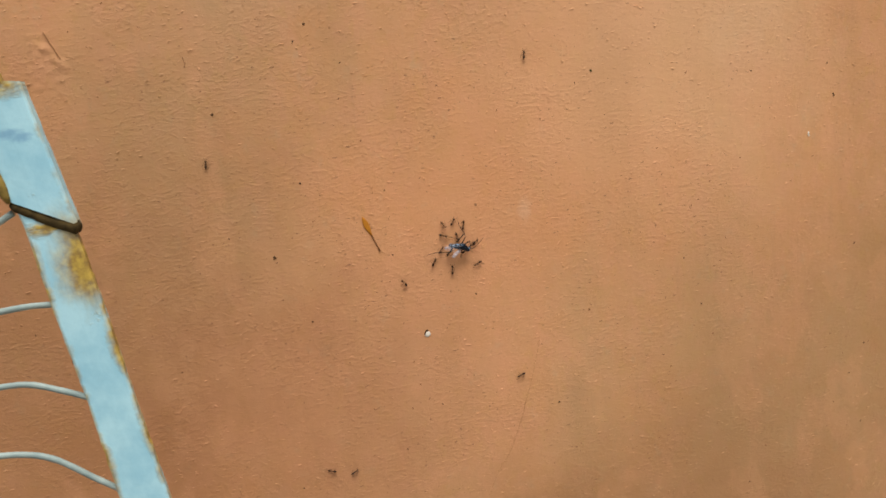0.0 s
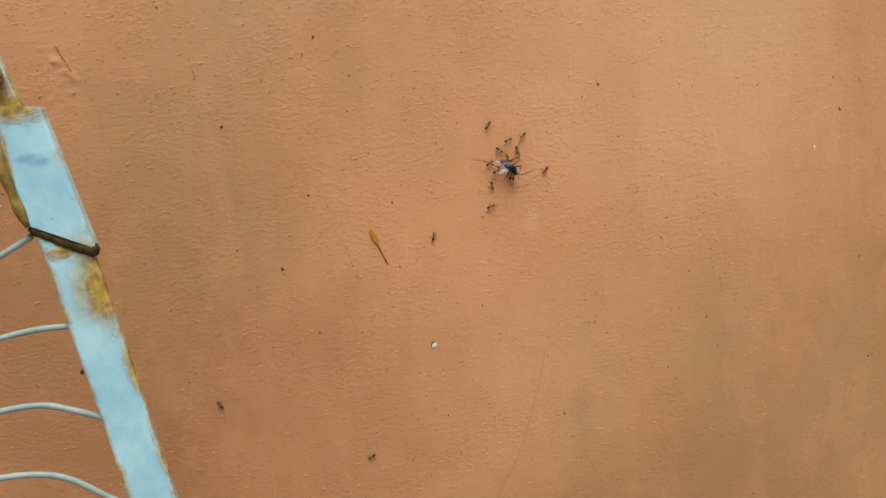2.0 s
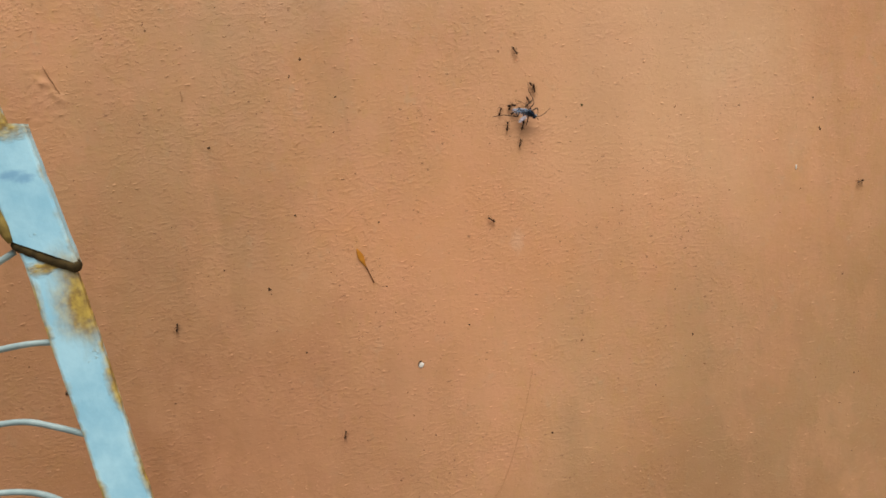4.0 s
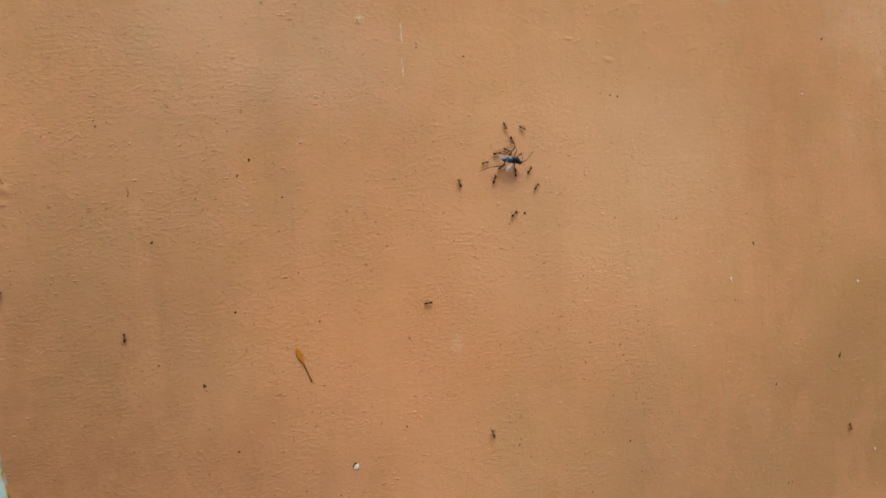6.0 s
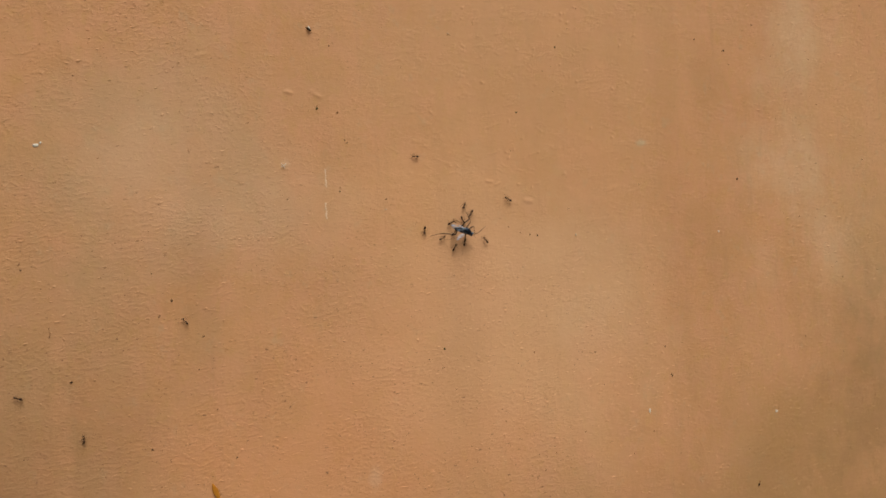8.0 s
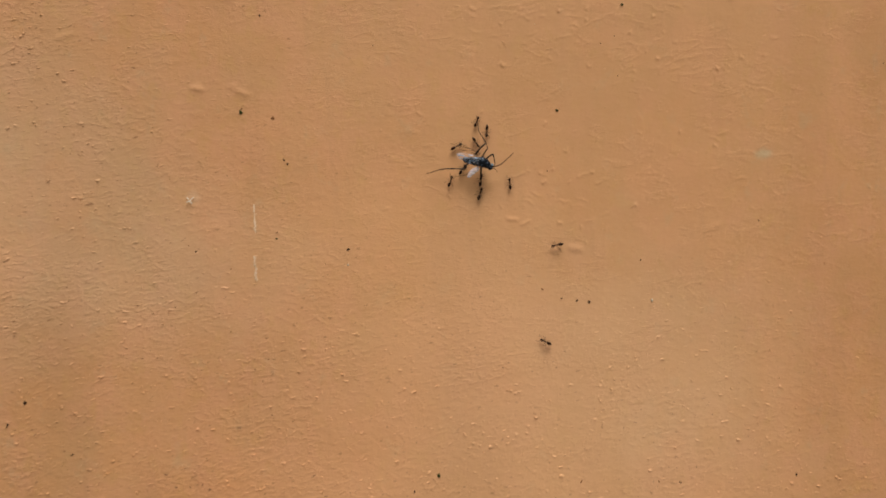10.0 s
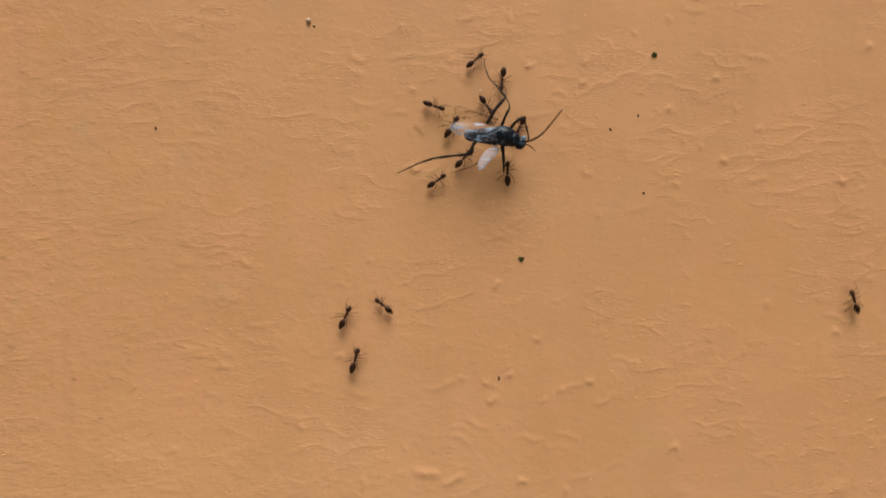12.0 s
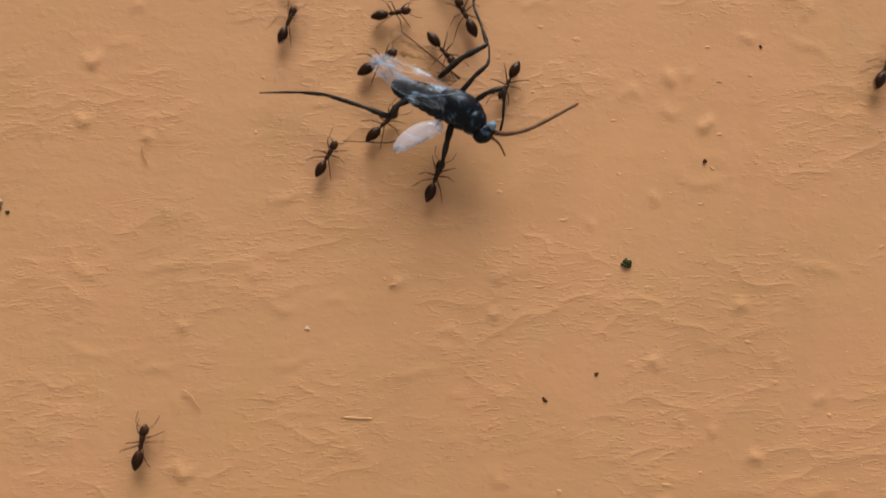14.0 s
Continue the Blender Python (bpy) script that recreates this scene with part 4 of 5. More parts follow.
def build_marks():
    rng = random.Random(5)
    for x, z, w, h in ((17.3, 104.2, 0.20, 2.9), (16.7, 93.6, 0.36, 2.7)):
        bm = bmesh.new()
        for k in range(64):
            u, v = rng.gauss(0, 0.45) * w, rng.uniform(-1, 1) * h
            a, b = rng.uniform(0.05, 0.16), rng.uniform(0.16, 0.50)
            sheet(bm, [(u + a * math.cos(q) * rng.uniform(0.6, 1.2), v + b * math.sin(q) * rng.uniform(0.6, 1.2)) for q in np.linspace(0, math.tau, 7)[:-1]], 0.012, 0.008, float(level(x + u, z + v)) - float(level(x, z)))
        stuck("paint_scratch", bm, PALE_SMEAR, x, z, "broken pale upright scratch in the paint", "scratch", group="pale scratches on the wall", lift=0.012)
    bm = bmesh.new()
    sheet(bm, [(-0.95, 0.02), (-0.3, 0.10), (0.4, 0.05), (0.9, 0.08), (0.95, -0.05), (0.2, -0.09), (-0.5, -0.06)], 0.02, 0.02, 0.0)
    stuck("paint_nick", bm, NICK, 84.0, 137.8, "thin pale nick in the orange paint", "nick", -4, lift=0.02)
    for line, radius, material, name, label in (
        (((-111.7, -8.5), (-111.9, -11.1), (-111.4, -12.6), (-111.4, -14.4)), 0.17, STRAW, "straw_shred", "thin curled shred of pale straw on the wall"),
        (((-102.1, 74.7), (-100.9, 71.5), (-99.2, 66.9)), 0.16, CRACK, "paint_groove", "short dark groove in the paint"),
        (((-67.6, 63.6), (-67.3, 61.8), (-67.6, 60.6)), 0.06, BROWN_DIRT, "hair", "dark bristle stuck to the paint"),
        (((73.35, 139.85), (73.9, 139.5), (74.5, 138.6)), 0.04, HAIR, "hair", "short fine brown hair stuck to the paint"),
        (((71.0, 155.1), (71.05, 154.5), (71.35, 154.0)), 0.04, HAIR, "hair", "short fine brown hair stuck to the paint"),
        (((27.0, -38.0), (23.4, -49.7), (20.6, -57.0), (17.6, -64.7), (12.2, -75.9), (7.4, -82.1), (3.0, -90.0)), 0.05, CRACK, "hairline_crack", "long thin crack running down the paint"),
    ):
        bm = bmesh.new()
        pts = curve([(x, z, 0) for x, z in line])
        for k, p in enumerate(pts[1:-1]):
            p.x += radius * 1.6 * noise.noise((k * 0.8, radius * 50, 0))
        tube(bm, pts, [radius * (0.5 + 0.5 * math.sin(math.pi * (k + 0.5) / len(pts))) for k in range(len(pts))], 6)
        ob = new(name, mesh_of(name, scaled(bm), material))
        ob.matrix_world = on_wall(0, 0, 0, 0.1 if radius > 0.1 else 0.05)
        tagged(ob, label, name.split("_")[-1])


LEVELS = relief(*np.meshgrid(np.arange(-152, 254, 0.5), np.arange(-132, 176, 0.5))) - 0.35


def level(x, z):
    """The height of the rendered face at a place, in millimetres."""
    return LEVELS[int(round((z + 132) * 2)), int(round((x + 152) * 2))]


def far_off(x, z):
    """0 where the plaster is smooth, 1 where it is sandy."""
    return min(1.0, max(0.0, (math.hypot((x - 84) / 105, (z - 138) / 76) - 0.6) / 0.4))


def build_grains():
    """Sand grains under the paint, too many to count."""
    rng = random.Random(11)
    verts, faces = [], []
    for _ in range(44000):
        x, z = rng.uniform(-150, 250), rng.uniform(-130, 172)
        if noise.noise((x / 45, z / 45, 5.0)) + 0.5 * noise.noise((x / 12, z / 12, 8.0)) + rng.uniform(-0.5, 0.55) - 0.34 * (1 - far_off(x, z)) < 0:
            continue
        k = far_off(x, z)
        r = (0.08 + 0.19 * rng.random() ** 2.4) * (0.5 + 0.5 * k)
        high = rng.uniform(0.25, 0.45) * (1 - k) + rng.uniform(0.45, 1.05) * k
        w = r * rng.uniform(0.8, 2.4)
        lean, sink = rng.uniform(-0.5, 0.5) * w, rng.uniform(-0.55, 0.1) * r
        base, out = len(verts), float(level(x, z))
        rim = [rng.uniform(0.45, 1.35) for _ in range(6)]
        for ring, (q, up) in enumerate(((1.15, -0.15), (0.72, 0.6))):
            for a in range(6):
                verts.append(((x + lean * ring + w * q * rim[a] * math.cos(a * math.tau / 6)) * MM, -(out + up * rim[a] * r * high) * MM, (z + sink * ring + r * q * rim[a] * math.sin(a * math.tau / 6)) * MM))
        verts.append(((x + lean) * MM, -(out + 0.65 * r * high) * MM, (z + sink) * MM))
        for a in range(6):
            b = (a + 1) % 6
            faces += [(base + a, base + b, base + 6 + b, base + 6 + a), (base + 6 + a, base + 6 + b, base + 12)]
    me = bpy.data.meshes.new("sand_grains")
    me.from_pydata(verts, [], faces)
    at = np.array(verts) / MM
    mark_fields(me, at[:, 0], at[:, 2])
    me.materials.append(PAINT)
    tagged(new("sand_grains", me), "painted-over sand grains in the orange wall", "grains", kind="stuff")


def build_dust():
    """Pinhead specks of dark dust, too many to count."""
    rng = random.Random(29)
    verts, faces = [], []
    for _ in range(1150):
        x, z = rng.uniform(-150, 250), rng.uniform(-130, 172)
        if noise.noise((x / 60, z / 60, 9.0)) + rng.uniform(-0.4, 0.5) < 0 or rng.random() < 0.85 - 0.85 * far_off(x, z):
            continue
        r = (0.07 + 0.20 * rng.random() ** 3) * (0.6 + 0.4 * far_off(x, z))
        base, out = len(verts), float(level(x, z))
        turn, long = rng.uniform(0, math.pi), rng.uniform(1.0, 2.4)
        for a in range(6):
            u, v = r * long * math.cos(a * math.tau / 6), r * math.sin(a * math.tau / 6) * rng.uniform(0.7, 1.2)
            verts.append(((x + u * math.cos(turn) - v * math.sin(turn)) * MM, -(out - 0.02) * MM, (z + u * math.sin(turn) + v * math.cos(turn)) * MM))
        verts.append((x * MM, -(out + 0.55 * r) * MM, z * MM))
        faces += [(base + a, base + (a + 1) % 6, base + 6) for a in range(6)]
    me = bpy.data.meshes.new("dust_specks")
    me.from_pydata(verts, [], faces)
    me.materials.append(BROWN_DIRT)
    me.materials.append(SOOT)
    for f in me.polygons:
        f.material_index = (f.index // 6 * 7 // 3) % 2
    tagged(new("dust_specks", me), "pinhead specks of dark dust on the wall", "dust", kind="stuff")


build_leaf()
build_chip()
build_bug()
build_specks()
build_marks()
build_grains()
build_dust()


# ---- what moves ----
def stride(ant, pace, reach, first, last):
    """The legs swing in two sets of three, a stroke every pace seconds, while the ant is about."""
    legs = [c for c in ant.children if c.name.startswith("leg")]
    for leg in legs:
        x, y, z = (v / MM for v in leg.location)
        middle = 0.2 < x < 0.4
        sign = (1 if y > 0 else -1) * (-1 if middle else 1)
        rows = [(0.0, pose(x * MM, y * MM, z * MM))] if first > 0 else []
        count = max(2, int((last - first) / pace))
        for k in range(count + 1):
            t = first + (last - first) * k / count
            swing = sign * reach * (1 if k % 2 else -1) * (1 if y > 0 else -1)
            rows.append((t, pose(x * MM, y * MM, z * MM, 0, 0, swing)))
        if last < 14.0:
            rows.append((14.0, pose(x * MM, y * MM, z * MM)))
        walk(leg, rows)


def carried_rows(rows, lift=0.0):
    """Rows of seconds, x, z and heading; a long turn is split."""
    out = []
    for a, b in zip(rows, rows[1:]):
        out.append((a[0], on_wall(a[1], a[2], a[3], lift)))
        count = int(abs(b[3] - a[3]) // 70) + 1
        for k in range(1, count):
            u = k / count
            out.append((a[0] + (b[0] - a[0]) * u, on_wall(*(p + (q - p) * u for p, q in zip(a[1:], b[1:])), lift)))
    return out + [(rows[-1][0], on_wall(*rows[-1][1:], lift))]


def trail(points, step=0.25):
    """A curved walk through rows of seconds, x and z: the ant faces the way it goes, or the fourth number where given."""
    t = np.array([p[0] for p in points], float)
    xz = np.array([p[1:3] for p in points], float)
    slope = np.gradient(xz, t, axis=0)
    times = sorted(set(np.round(np.arange(0, 14.01, step), 3)) | {float(round(v, 3)) for v in t})
    given = {round(p[0], 3): p[3] for p in points if len(p) > 3}
    rows, turn = [], None
    for s in times:
        i = int(np.clip(np.searchsorted(t, s, "right") - 1, 0, len(t) - 2))
        d = t[i + 1] - t[i]
        u = (s - t[i]) / d
        a, b, m, n = xz[i], xz[i + 1], slope[i] * d, slope[i + 1] * d
        p = (2 * u ** 3 - 3 * u * u + 1) * a + (u ** 3 - 2 * u * u + u) * m + (3 * u * u - 2 * u ** 3) * b + (u ** 3 - u * u) * n
        v = (6 * u * u - 6 * u) * a + (3 * u * u - 4 * u + 1) * m + (6 * u - 6 * u * u) * b + (3 * u * u - 2 * u) * n
        aim = given.get(round(s, 3), math.degrees(math.atan2(v[1], v[0])))
        if turn is not None:
            aim = turn + (aim - turn + 180) % 360 - 180
        turn = aim
        rows.append((s, float(p[0]), float(p[1]), aim))
    return carried_rows(rows)


def motions():
    """All that moves: the gnat, the ants that pull it, and those that run about."""
    walk(GNAT, carried_rows([
        (0, 3.9, -3.5, -10.8), (0.5, 9.2, 2.2, -15.8), (1, 13, 9.8, -22.4), (1.5, 16.7, 17.2, -22.3), (2, 21.1, 23, -36.5), (2.5, 24.6, 30.5, -28.6),
        (5, 40.5, 51, -17.2), (5.5, 44.3, 55.8, -13.8), (6, 49.8, 62.1, -3.5), (6.5, 52.9, 66.8, -7.4), (7, 56.8, 70.5, -16.6), (7.5, 60, 76.9, -15.8),
        (8, 62.6, 84.1, -12.9), (10.5, 69, 121.4, -6.1), (11, 73, 128.9, -1.5), (11.5, 77.1, 133.2, -0.5), (12, 82.5, 137.7, 0), (12.5, 85.8, 143.4, -3.4),
        (13, 86.8, 147.7, -12.2), (13.5, 87.9, 152.2, -20.4), (14, 90.1, 156.5, -19.9),
    ]))
    wing = [c for c in GNAT.children if c.name.startswith("wing")][0]
    at = wing.location.copy()
    walk(wing, [(t, Matrix.Translation(at) @ pose(0, 0, 0, 0, 0, a)) for t, a in ((0, 16), (2.7, 22), (5.0, 4), (7.0, 0), (14.0, 0))])
    # the trailing hind leg lags behind the body's turn
    hind = [c for c in GNAT.children if c.name.startswith("leg")][1]
    hip = Matrix.Translation((-2.2 * MM, 0, 2.0 * MM))
    walk(hind, [(t, hip @ pose(0, 0, 0, 0, 0, a) @ hip.inverted()) for t, a in ((0, 0), (12.8, 0), (13.5, -4), (14.0, -6))])
    crew = iter(CREW)
    ant = next(crew)
    stride(ant, 0.2, 9, 0.0, 14.0)
    walk(ant, carried_rows([
        (0, 2.9, 4.4, 55), (0.5, 8.7, 11.3, 11.2), (1, 14, 18.1, 11.7), (1.5, 17.3, 25.7, 17.2), (2, 22, 31.3, 19.6), (2.5, 26.3, 38.3, 30.3),
        (5, 44.5, 62.3, -127.3), (5.5, 47.4, 66.6, -136.1), (6, 48.8, 73.5, -68.6), (6.5, 51.1, 76.9, -10.1), (7, 57, 79.6, 34.2), (7.5, 61.4, 85.6, 30.5),
        (8, 63.5, 92.7, 65.2), (10.5, 67.8, 130.4, 64.7), (11, 70.1, 137.7, 45.3), (11.5, 74.9, 142.2, 36.3), (12, 80.5, 146.7, 38.4),
        (12.5, 84.9, 152.6, 19.7), (13, 87.3, 156.6, 25.2), (13.5, 88, 162.3, -21), (14, 90.6, 165.1, -27.8),
    ]))
    ant = next(crew)
    stride(ant, 0.2, 9, 0.0, 14.0)
    walk(ant, carried_rows([
        (0, 6.1, 2.9, -102.9), (0.5, 11.2, 8.2, -80.6), (1, 16.2, 15.4, -107.7), (1.5, 19.7, 22.8, -87.4), (2, 24.4, 27.8, -83), (2.5, 28, 35.7, -91.9),
        (5, 43, 57.5, -75.7), (5.5, 45.7, 61.5, -48.1), (6, 50.8, 68.7, -68.9), (6.5, 53.3, 72.5, -54.6), (7, 60, 76.9, -99), (7.5, 63.2, 83, -104.3),
        (8, 65.8, 90, -124.1), (10.5, 70.2, 128.3, -83.7), (11, 73.2, 135.4, -69.6), (11.5, 78.1, 139.4, -63), (12, 83.5, 144.5, -99.8),
        (12.5, 86.8, 149.5, -64.7), (13, 89.4, 153.8, -99.8), (13.5, 89.4, 158.2, -267.2), (14, 91.4, 162.7, -245),
    ]))
    ant = next(crew)
    stride(ant, 0.2, 9, 0.0, 14.0)
    walk(ant, carried_rows([
        (0, 3.6, -0.3, -82.4), (0.5, 9.6, 5.7, -92.3), (1, 13.5, 12.4, -91.7), (1.5, 17.5, 20.1, -85.6), (2, 21.1, 25.8, -84.9), (2.5, 25.4, 33.1, -83.9),
        (5, 41.1, 54.9, -55), (5.5, 44.4, 59.2, -48.3), (6, 48.7, 65.7, -29.5), (6.5, 52.2, 70, -31.1), (7, 56.6, 74.5, -72.2), (7.5, 60.5, 80.2, -100.1),
        (8, 62.7, 88, -66.4), (10.5, 68, 125.4, -55.5), (11, 71.1, 132.3, -12.9), (11.5, 76.1, 136.6, -35.7), (12, 81.6, 141.6, -56.8),
        (12.5, 85, 146.4, -34), (13, 87, 151.4, -64.2), (13.5, 87.2, 155.8, -34.1), (14, 89.8, 160.7, -50.9),
    ]))
    ant = next(crew)
    stride(ant, 0.2, 9, 0.0, 14.0)
    walk(ant, carried_rows([
        (0, -0.7, 0.6, -22.5), (0.5, 5.7, 7.4, -25.2), (1, 9.4, 14.9, -32.5), (1.5, 13.4, 22.2, -17.4), (2, 18.9, 28.6, -42.5), (2.5, 21.5, 34.6, -0.3),
        (5, 37.1, 55.5, -9.7), (5.5, 41, 60.5, -23.8), (6, 45.3, 64.8, 7.2), (6.5, 48.4, 69.6, 6.9), (7, 52.6, 74.2, 11.5), (7.5, 56, 80.1, 15.5),
        (8, 58.6, 87.2, 25.7), (10.5, 64.1, 124.2, 24.8), (11, 67.9, 130.3, 48.1), (11.5, 72.3, 135, 34.1), (12, 77.6, 139.3, 55.7), (12.5, 81.5, 145.4, 58),
        (13, 83, 150.4, 55.7), (13.5, 83.1, 155.4, 22.8), (14, 85.8, 159.9, 31),
    ]))
    ant = next(crew)
    stride(ant, 0.2, 9, 0.0, 14.0)
    walk(ant, carried_rows([
        (0, 0.6, -5.1, 35.9), (0.5, 5.4, 1.5, 32.9), (1, 9.3, 8.6, 27.5), (1.5, 13.1, 16.2, 32.7), (2, 17.1, 22.3, 23.6), (2.5, 20.9, 29.4, 36),
        (5, 36.9, 51.9, 13.8), (5.5, 41, 55.3, 26), (6, 46.3, 60.3, 32.4), (6.5, 49.3, 65.4, 23.2), (7, 53.1, 70.2, 33.3), (7.5, 56.6, 76.1, 43.5),
        (8, 59.3, 83.7, 45.7), (10.5, 65.2, 119.7, 53.2), (11, 69, 126.9, 42.3), (11.5, 73.4, 131.3, 37.6), (12, 78.8, 135.7, 45.3),
        (12.5, 82.1, 141.4, 55.7), (13, 83.3, 146.4, 52), (13.5, 83.5, 151.6, 38.9), (14, 86, 155.9, 43.2),
    ]))
    ant = next(crew)
    stride(ant, 0.2, 9, 0.0, 14.0)
    walk(ant, carried_rows([
        (0, -1.9, -3.8, 50.4), (0.5, 2.9, 3.6, 25.2), (1, 6.5, 11.1, 15.3), (1.5, 10.6, 18.9, 15.3), (2, 15.2, 25, 25.9), (2.5, 18.8, 31.9, 27.8),
        (5, 35.9, 53.2, 46.8), (5.5, 38.4, 56.5, 25), (6, 41, 62.1, 10.8), (6.5, 44.9, 66.7, 36.6), (7, 49.3, 68.2, 42.6), (7.5, 52.2, 75.2, 16.6),
        (8, 55.1, 82.2, 25.5), (10.5, 62.4, 116.9, 69.2), (11, 66.1, 123.8, 57.3), (11.5, 70.3, 129.5, 45.1), (12, 75.7, 133.3, 32.8),
        (12.5, 79.3, 138.8, 59.9), (13, 81.2, 142.8, 95.8), (13.5, 81.4, 148.5, 93.5), (14, 82.5, 153.9, 59.6),
    ]))
    ant = next(crew)
    stride(ant, 0.2, 9, 0.0, 14.0)
    walk(ant, carried_rows([
        (0, 8.1, -3.8, -148.7), (0.5, 10.5, -0.1, -296.6), (1, 15.4, 6.5, -261.4), (1.5, 18.4, 14.2, -294.6), (2, 21.6, 20.2, -294.1),
        (2.5, 25, 27.2, -286.9), (5, 39.9, 47.4, -294.9), (5.5, 45.3, 52.1, -285.3), (6, 51.1, 58.1, -270.8), (6.5, 54.1, 62.7, -270.1), (7, 57, 66.8, -282),
        (7.5, 60.4, 72.9, -282), (8, 62.9, 80.3, -285.9), (10.5, 69.4, 117.3, -280.1), (11, 73.5, 124.5, -274.5), (11.5, 78.2, 129.1, -276.5),
        (12, 83.7, 133.9, -272.1), (12.5, 86.2, 139.3, -275.6), (13, 86.9, 143.7, -281.9), (13.5, 87, 148.1, -290.8), (14, 89.2, 152.4, -291.7),
    ]))
    ant = next(crew)
    stride(ant, 0.2, 9, 0.0, 14.0)
    walk(ant, carried_rows([
        (0, 5.7, -5.4, 30), (0.5, 11.4, 0.8, 60), (1, 15.7, 7.2, 60), (1.5, 19.1, 14.2, 55), (2, 22.4, 19.9, 80), (2.5, 26.4, 26.6, 100),
        (5, 40.6, 42.6, 56.6), (5.5, 49.6, 50.2, 56.7), (6, 56, 58.5, 48.8), (6.5, 60.8, 64.5, 125.5), (7, 64.7, 69.4, 192.2),
        (7.5, 67.9, 76.2, 219.9), (8, 70.5, 80.5, 126.1), (10.5, 75.2, 118.4, 91.2), (11, 78.6, 127.6, 66.9), (11.5, 81.8, 133.2, -104.3),
        (12, 85.3, 139.1, -118.7), (12.5, 88.6, 144.2, -106.9), (13, 89.7, 148.3, -75.7), (13.5, 92.1, 152.4, -190.4), (14, 94, 158.6, -118.8),
    ]))
    ant = next(crew)
    stride(ant, 0.2, 9, 0.0, 14.0)
    walk(ant, carried_rows([
        (0, 0.8, -10.7, 82.2), (0.5, 3.8, -3.4, 73.9), (1, 7.6, 3.6, 78.8), (1.5, 11.4, 11.3, 86.2), (2, 15.1, 18, 94), (2.5, 18.7, 24.7, 78.8),
        (5, 34.3, 47.6, 76.8), (5.5, 38.6, 50.4, 84.6), (6, 43.7, 56.5, 65.6), (6.5, 47.4, 61.5, 89.8), (7, 51.9, 65.3, 76.8),
        (7.5, 55.7, 71.5, 46.4), (8, 59.2, 78.7, 56.3), (10.5, 72.2, 116.4, 67.7), (11, 91, 124, 60), (11.5, 126.9, 98, 78),
        (12, 123.4, 117.9, 104.9), (12.5, 129, 146, 186.7), (13, 111.8, 144.1, 156.5), (13.5, 96.3, 142.4, 160.9), (14, 118, 159, 62),
    ]))
    ant = next(crew)
    stride(ant, 0.1, 17, 0, 11)
    walk(ant, trail([
        (0, -47, -69), (0.5, -60, -64), (1, -67, -55), (1.5, -72, -46), (2, -78, -36), (2.5, -81, -29), (5, -76, 12), (5.5, -73, 19), (6, -73, 20),
        (6.5, -72.5, 26.2, 90.5), (7, -75, 33), (7.5, -76, 41), (8, -77, 43.7, 156.1), (10.5, -85, 90), (14, -150, 120),
    ]))
    ant = next(crew)
    stride(ant, 0.1, 17, 0, 8)
    walk(ant, trail([
        (0, -67, 33), (0.5, -63, 53), (1, -66, 67), (1.5, -85, 80), (2, -118, 95), (4, -180, 120), (6, -125, 90), (6.5, -90.3, 75.9, -34.5),
        (7, -87, 80), (7.5, -105, 92), (9, -180, 130), (14, -330, 190),
    ]))
    ant = next(crew)
    stride(ant, 0.1, 17, 4.5, 8)
    walk(ant, trail([
        (0, -260, -130), (3, -190, -90), (5, -125, -36), (5.5, -118, 2), (6, -104, 36), (6.5, -86.1, 65.3, 85.5), (7, -90, 73), (7.5, -110, 70),
        (9, -180, 90), (14, -360, 80),
    ]))
    ant = next(crew)
    stride(ant, 0.1, 17, 0, 1.5)
    walk(ant, trail([
        (0, 32, 52), (0.5, 38, 92), (1, 55, 140), (3, 120, 230), (8, 300, 240), (14, 420, 260),
    ]))
    ant = next(crew)
    stride(ant, 0.1, 17, 0, 14)
    walk(ant, trail([
        (0, -0.2, 4, -57.9), (0.5, 19.7, 14.2, 71.6), (1, 19, 32), (1.5, 35, 52), (2, 26.9, 32.1, 217.4), (2.5, 26, 56), (3.5, 40, 110), (5, 58, 100),
        (5.5, 52.8, 70.4, -85.6), (6, 54.7, 72.4, -35.1), (6.5, 58.9, 74.8, 80.5), (7, 62.5, 98.9, 68.1), (7.5, 74, 123), (8, 47.7, 110.2, -183.9),
        (10.5, 101, 152), (11, 85, 133), (11.5, 81, 112.7, -167), (12, 69.3, 119.6, 137.4), (12.5, 76.5, 142, 29.3), (13, 81.5, 149.5),
        (13.5, 85, 158.9, 10.9), (14, 86.7, 163, 9.4),
    ]))
    ant = next(crew)
    stride(ant, 0.1, 17, 0, 14)
    walk(ant, trail([
        (0, 60, 140), (0.5, 42, 90), (1, 38, 52), (1.5, 57, 48), (2, 33, 20.3, -142.6), (2.5, 23.5, 15.3, -102.8), (5, 39.3, 50.6, -126.2),
        (5.5, 45.7, 33.9, 39.4), (6, 49.5, 44.7, 39.9), (6.5, 49.4, 57.1, -119.5), (7, 48.5, 41.6, 1.1), (7.5, 61.8, 64.4, 121.6),
        (8, 79.7, 94.1, 146.1), (10.5, 75.5, 100.6, 71.4), (11, 66.6, 118.5, 83.8), (11.5, 66.4, 117.8, 75.1), (12, 65, 118.5, 62.5),
        (12.5, 60.9, 125.1, 115.7), (13, 71.1, 133.1, 61.6), (13.5, 68, 129.5), (14, 71, 136.5, 76.4),
    ]))
    ant = next(crew)
    stride(ant, 0.1, 17, 0, 3.5)
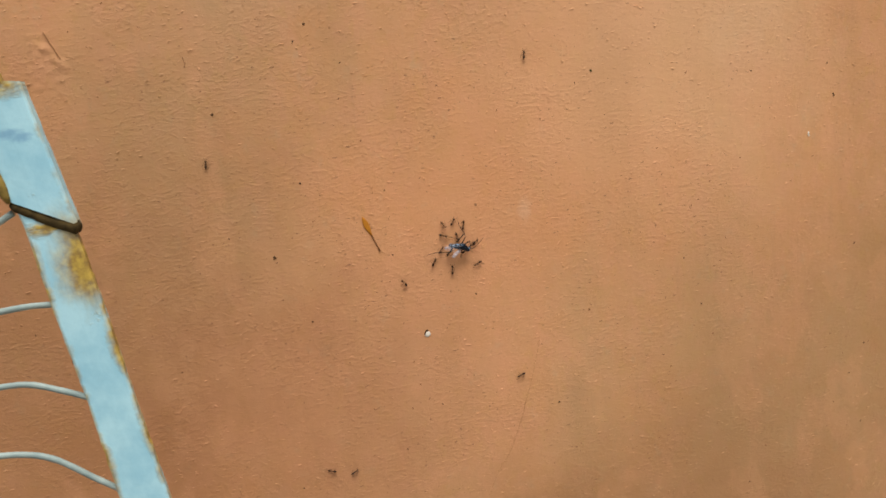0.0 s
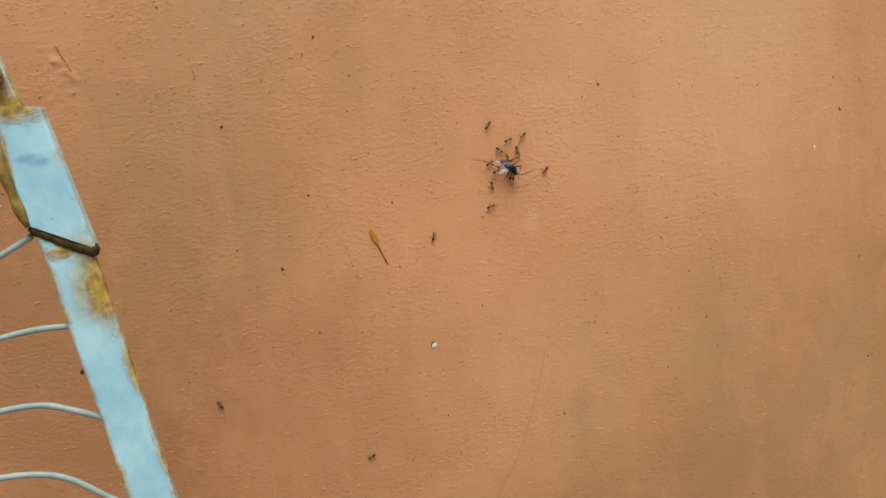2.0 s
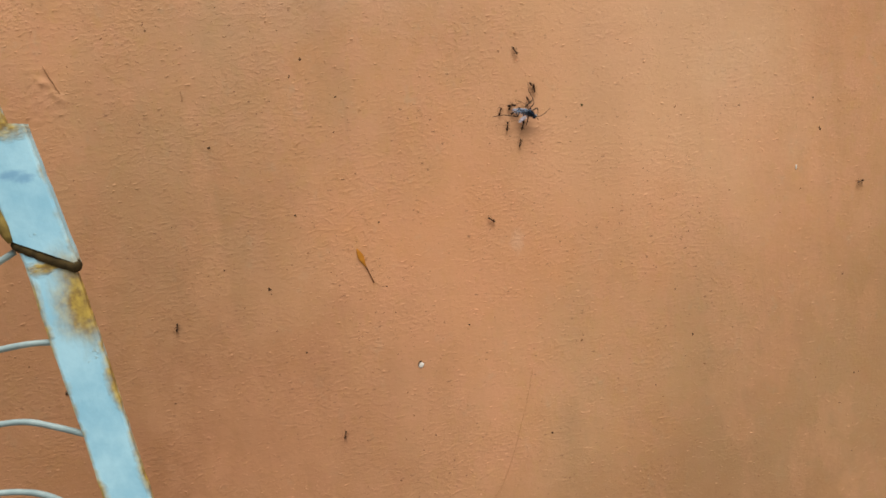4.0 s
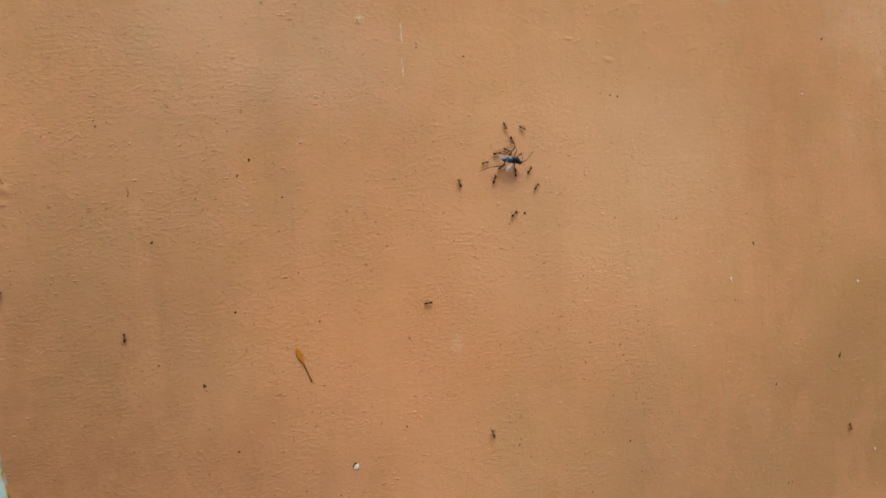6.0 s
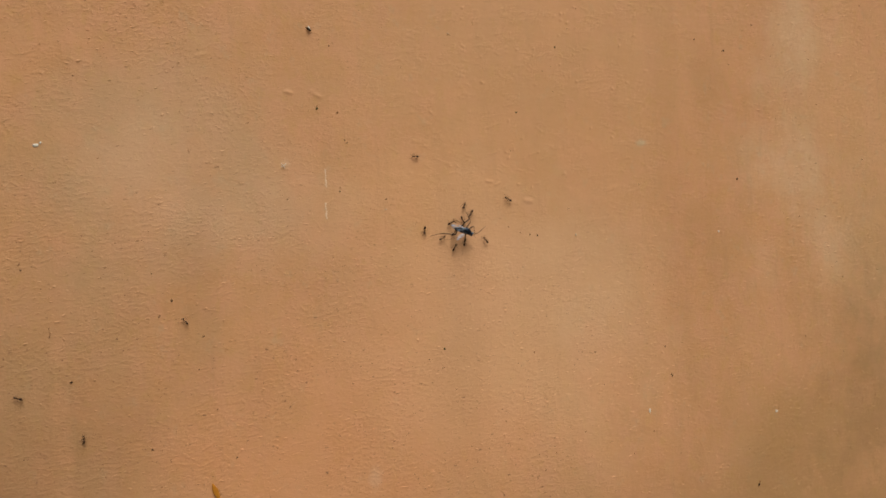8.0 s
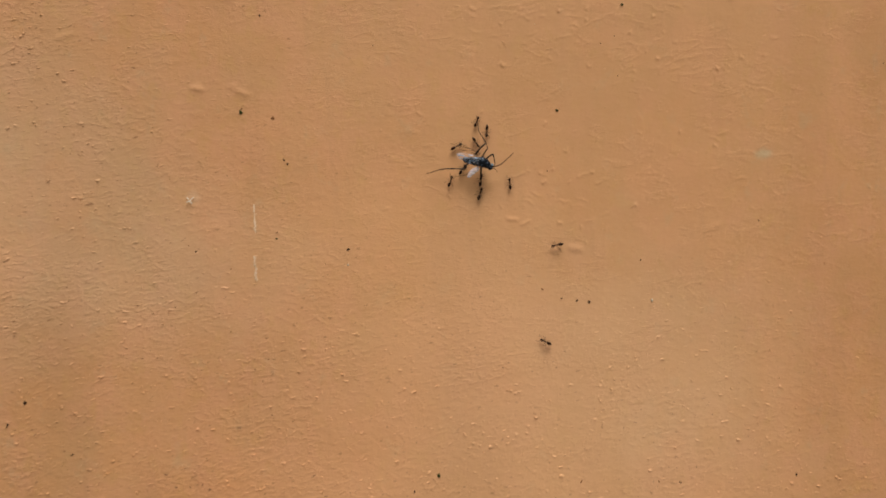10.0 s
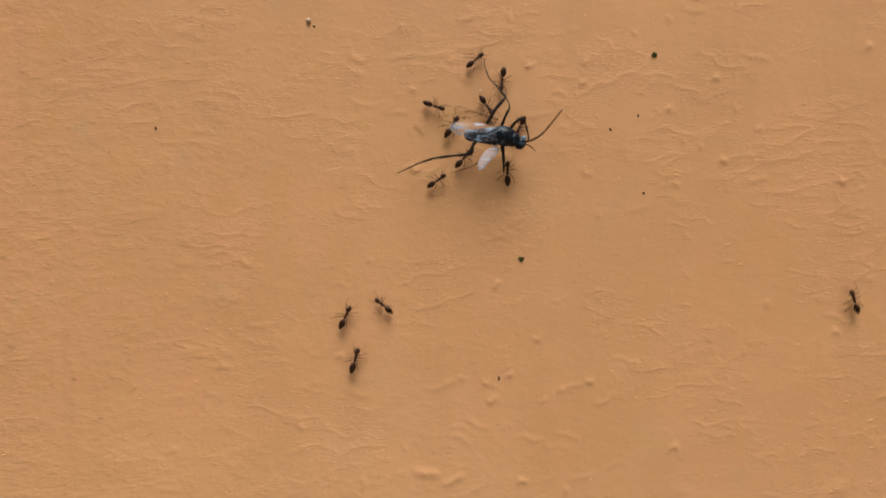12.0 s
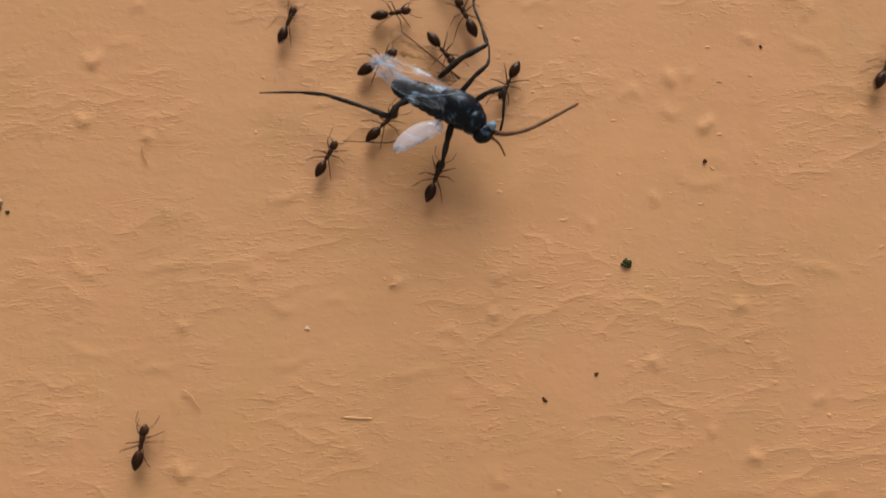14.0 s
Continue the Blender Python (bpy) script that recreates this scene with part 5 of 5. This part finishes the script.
    walk(ant, trail([
        (0, 75, 130), (0.5, 62, 88), (1, 58, 56), (1.5, 76, 92), (3, 160, 150), (7, 330, 200), (14, 420, 300),
    ]))
    ant = next(crew)
    stride(ant, 0.1, 17, 0, 14)
    walk(ant, trail([
        (0, -4.7, -7.3, 57.1), (0.5, -2.9, 3.1, -53.4), (1, 3, -2, 110), (1.5, 4.7, 1.5, 101.8), (2, 14, 11.5, 12.4), (2.5, 22.7, 21.3, -37.8),
        (5, 32.8, 42.5, -141.2), (5.5, 31.8, 35.8, 129.4), (6, 31.9, 56.2, 102.9), (6.5, 35.7, 73.5, 90.5), (7, 52.9, 79.4, 23.1),
        (7.5, 59.5, 90.5, 56.6), (8, 49.1, 85.2, -99), (10.5, 62.7, 78.3, 87.1), (11, 26, 89, 4), (11.5, 39.6, 103.1, 56), (12, 65.9, 113.7, 71.5),
        (12.5, 54.3, 123.4, -113.4), (13, 40, 125), (14, 20, 140),
    ]))
    ant = next(crew)
    stride(ant, 0.1, 17, 0, 8.5)
    walk(ant, trail([
        (0, -15, -12.2, 122.1), (0.5, -10.3, -3.7, -0.4), (1, 0, -2, 45), (1.5, -1.2, -10.2, 173.8), (2, -5.4, 5, 72.5), (2.5, 15.8, 1.9, -7.8),
        (5, 8, 22.3, 13.8), (5.5, 8.6, 24, 14.4), (6, 18, 19), (6.5, 24.7, 24.1, 60.5), (7, 31.5, 22, -103.9), (7.5, 50, -14), (8, 60, -40),
        (14, 90, -200),
    ]))
    ant = next(crew)
    stride(ant, 0.1, 17, 0, 14)
    walk(ant, trail([
        (0, 9.3, -3.3, 42.1), (0.5, 14.5, 10.3, -103.4), (1, 11, -7, 50), (1.5, 18, 15.8, 51.8), (2, 21.2, 22.2, 52.5), (2.5, 24.5, 30.7, 52.2),
        (5, 38.9, 52.4, 53.9), (5.5, 44.4, 56.6, 54.4), (6, 58, 52.9, 44.9), (6.5, 52.7, 66.5, 55.5), (7, 55.2, 70.3, -123.9), (7.5, -1, 53),
        (8, -29.1, 61.9, 126), (10.5, -28, 92), (11, 5, 86, 22), (11.5, 39.7, 127.8, 48), (12, 75.7, 141.7, -21.1), (12.5, 72.4, 145, 45.4),
        (13, 77, 146.8, 45.8), (13.5, 74.3, 146.5, 91.1), (14, 80.2, 162.4, 65.9),
    ]))
    ant = next(crew)
    stride(ant, 0.1, 17, 0, 6.5)
    walk(ant, trail([
        (0, 9.2, -10.1, 200.1), (0.5, -10.6, 12.8, 71.6), (1, 9, 13), (1.5, 6, 20.1, 51.8), (2, 16, 36.7, 47.5), (2.5, 14.2, 68.8, 172.2),
        (5, 32.7, 63.3, 63.9), (5.5, 20, 87.1, 49.4), (6, 12, 128), (8, 20, 215), (14, 120, 330),
    ]))
    ant = next(crew)
    stride(ant, 0.1, 17, 0, 11)
    walk(ant, trail([
        (0, -40, -71), (0.5, -21, -62), (1, -21, -68), (1.5, -34, -82), (2, -35, -63), (2.5, -44, -86), (5, -24, -42), (5.5, -20, -74), (6, -22, -58),
        (6.5, -24.4, -0.6, 20.5), (7, -40, 9), (7.5, -83, 13), (8, -60.3, 29.3, 86), (10.5, -70, 60), (14, -160, 90),
    ]))
    ant = next(crew)
    stride(ant, 0.1, 17, 0, 10.5)
    walk(ant, trail([
        (0, 19, -50), (0.5, -11, -59), (1, -10, -98), (3, 20, -180), (5, 40, -100), (6, 36, -27), (6.5, 24.7, 20, 70.5), (7, 24.5, 22.8, -103.9),
        (7.5, 15, 9), (8, 5, -18), (10, -20, -110), (14, -80, -220),
    ]))
    ant = next(crew)
    stride(ant, 0.1, 17, 2, 7.5)
    walk(ant, trail([
        (0, 260, 40), (2.5, 200, 10), (5, 150, -12), (5.5, 165, -31), (6, 177, -48), (6.5, 171, -61), (7, 165, -90), (9, 150, -180), (14, 160, -320),
    ]))


motions()
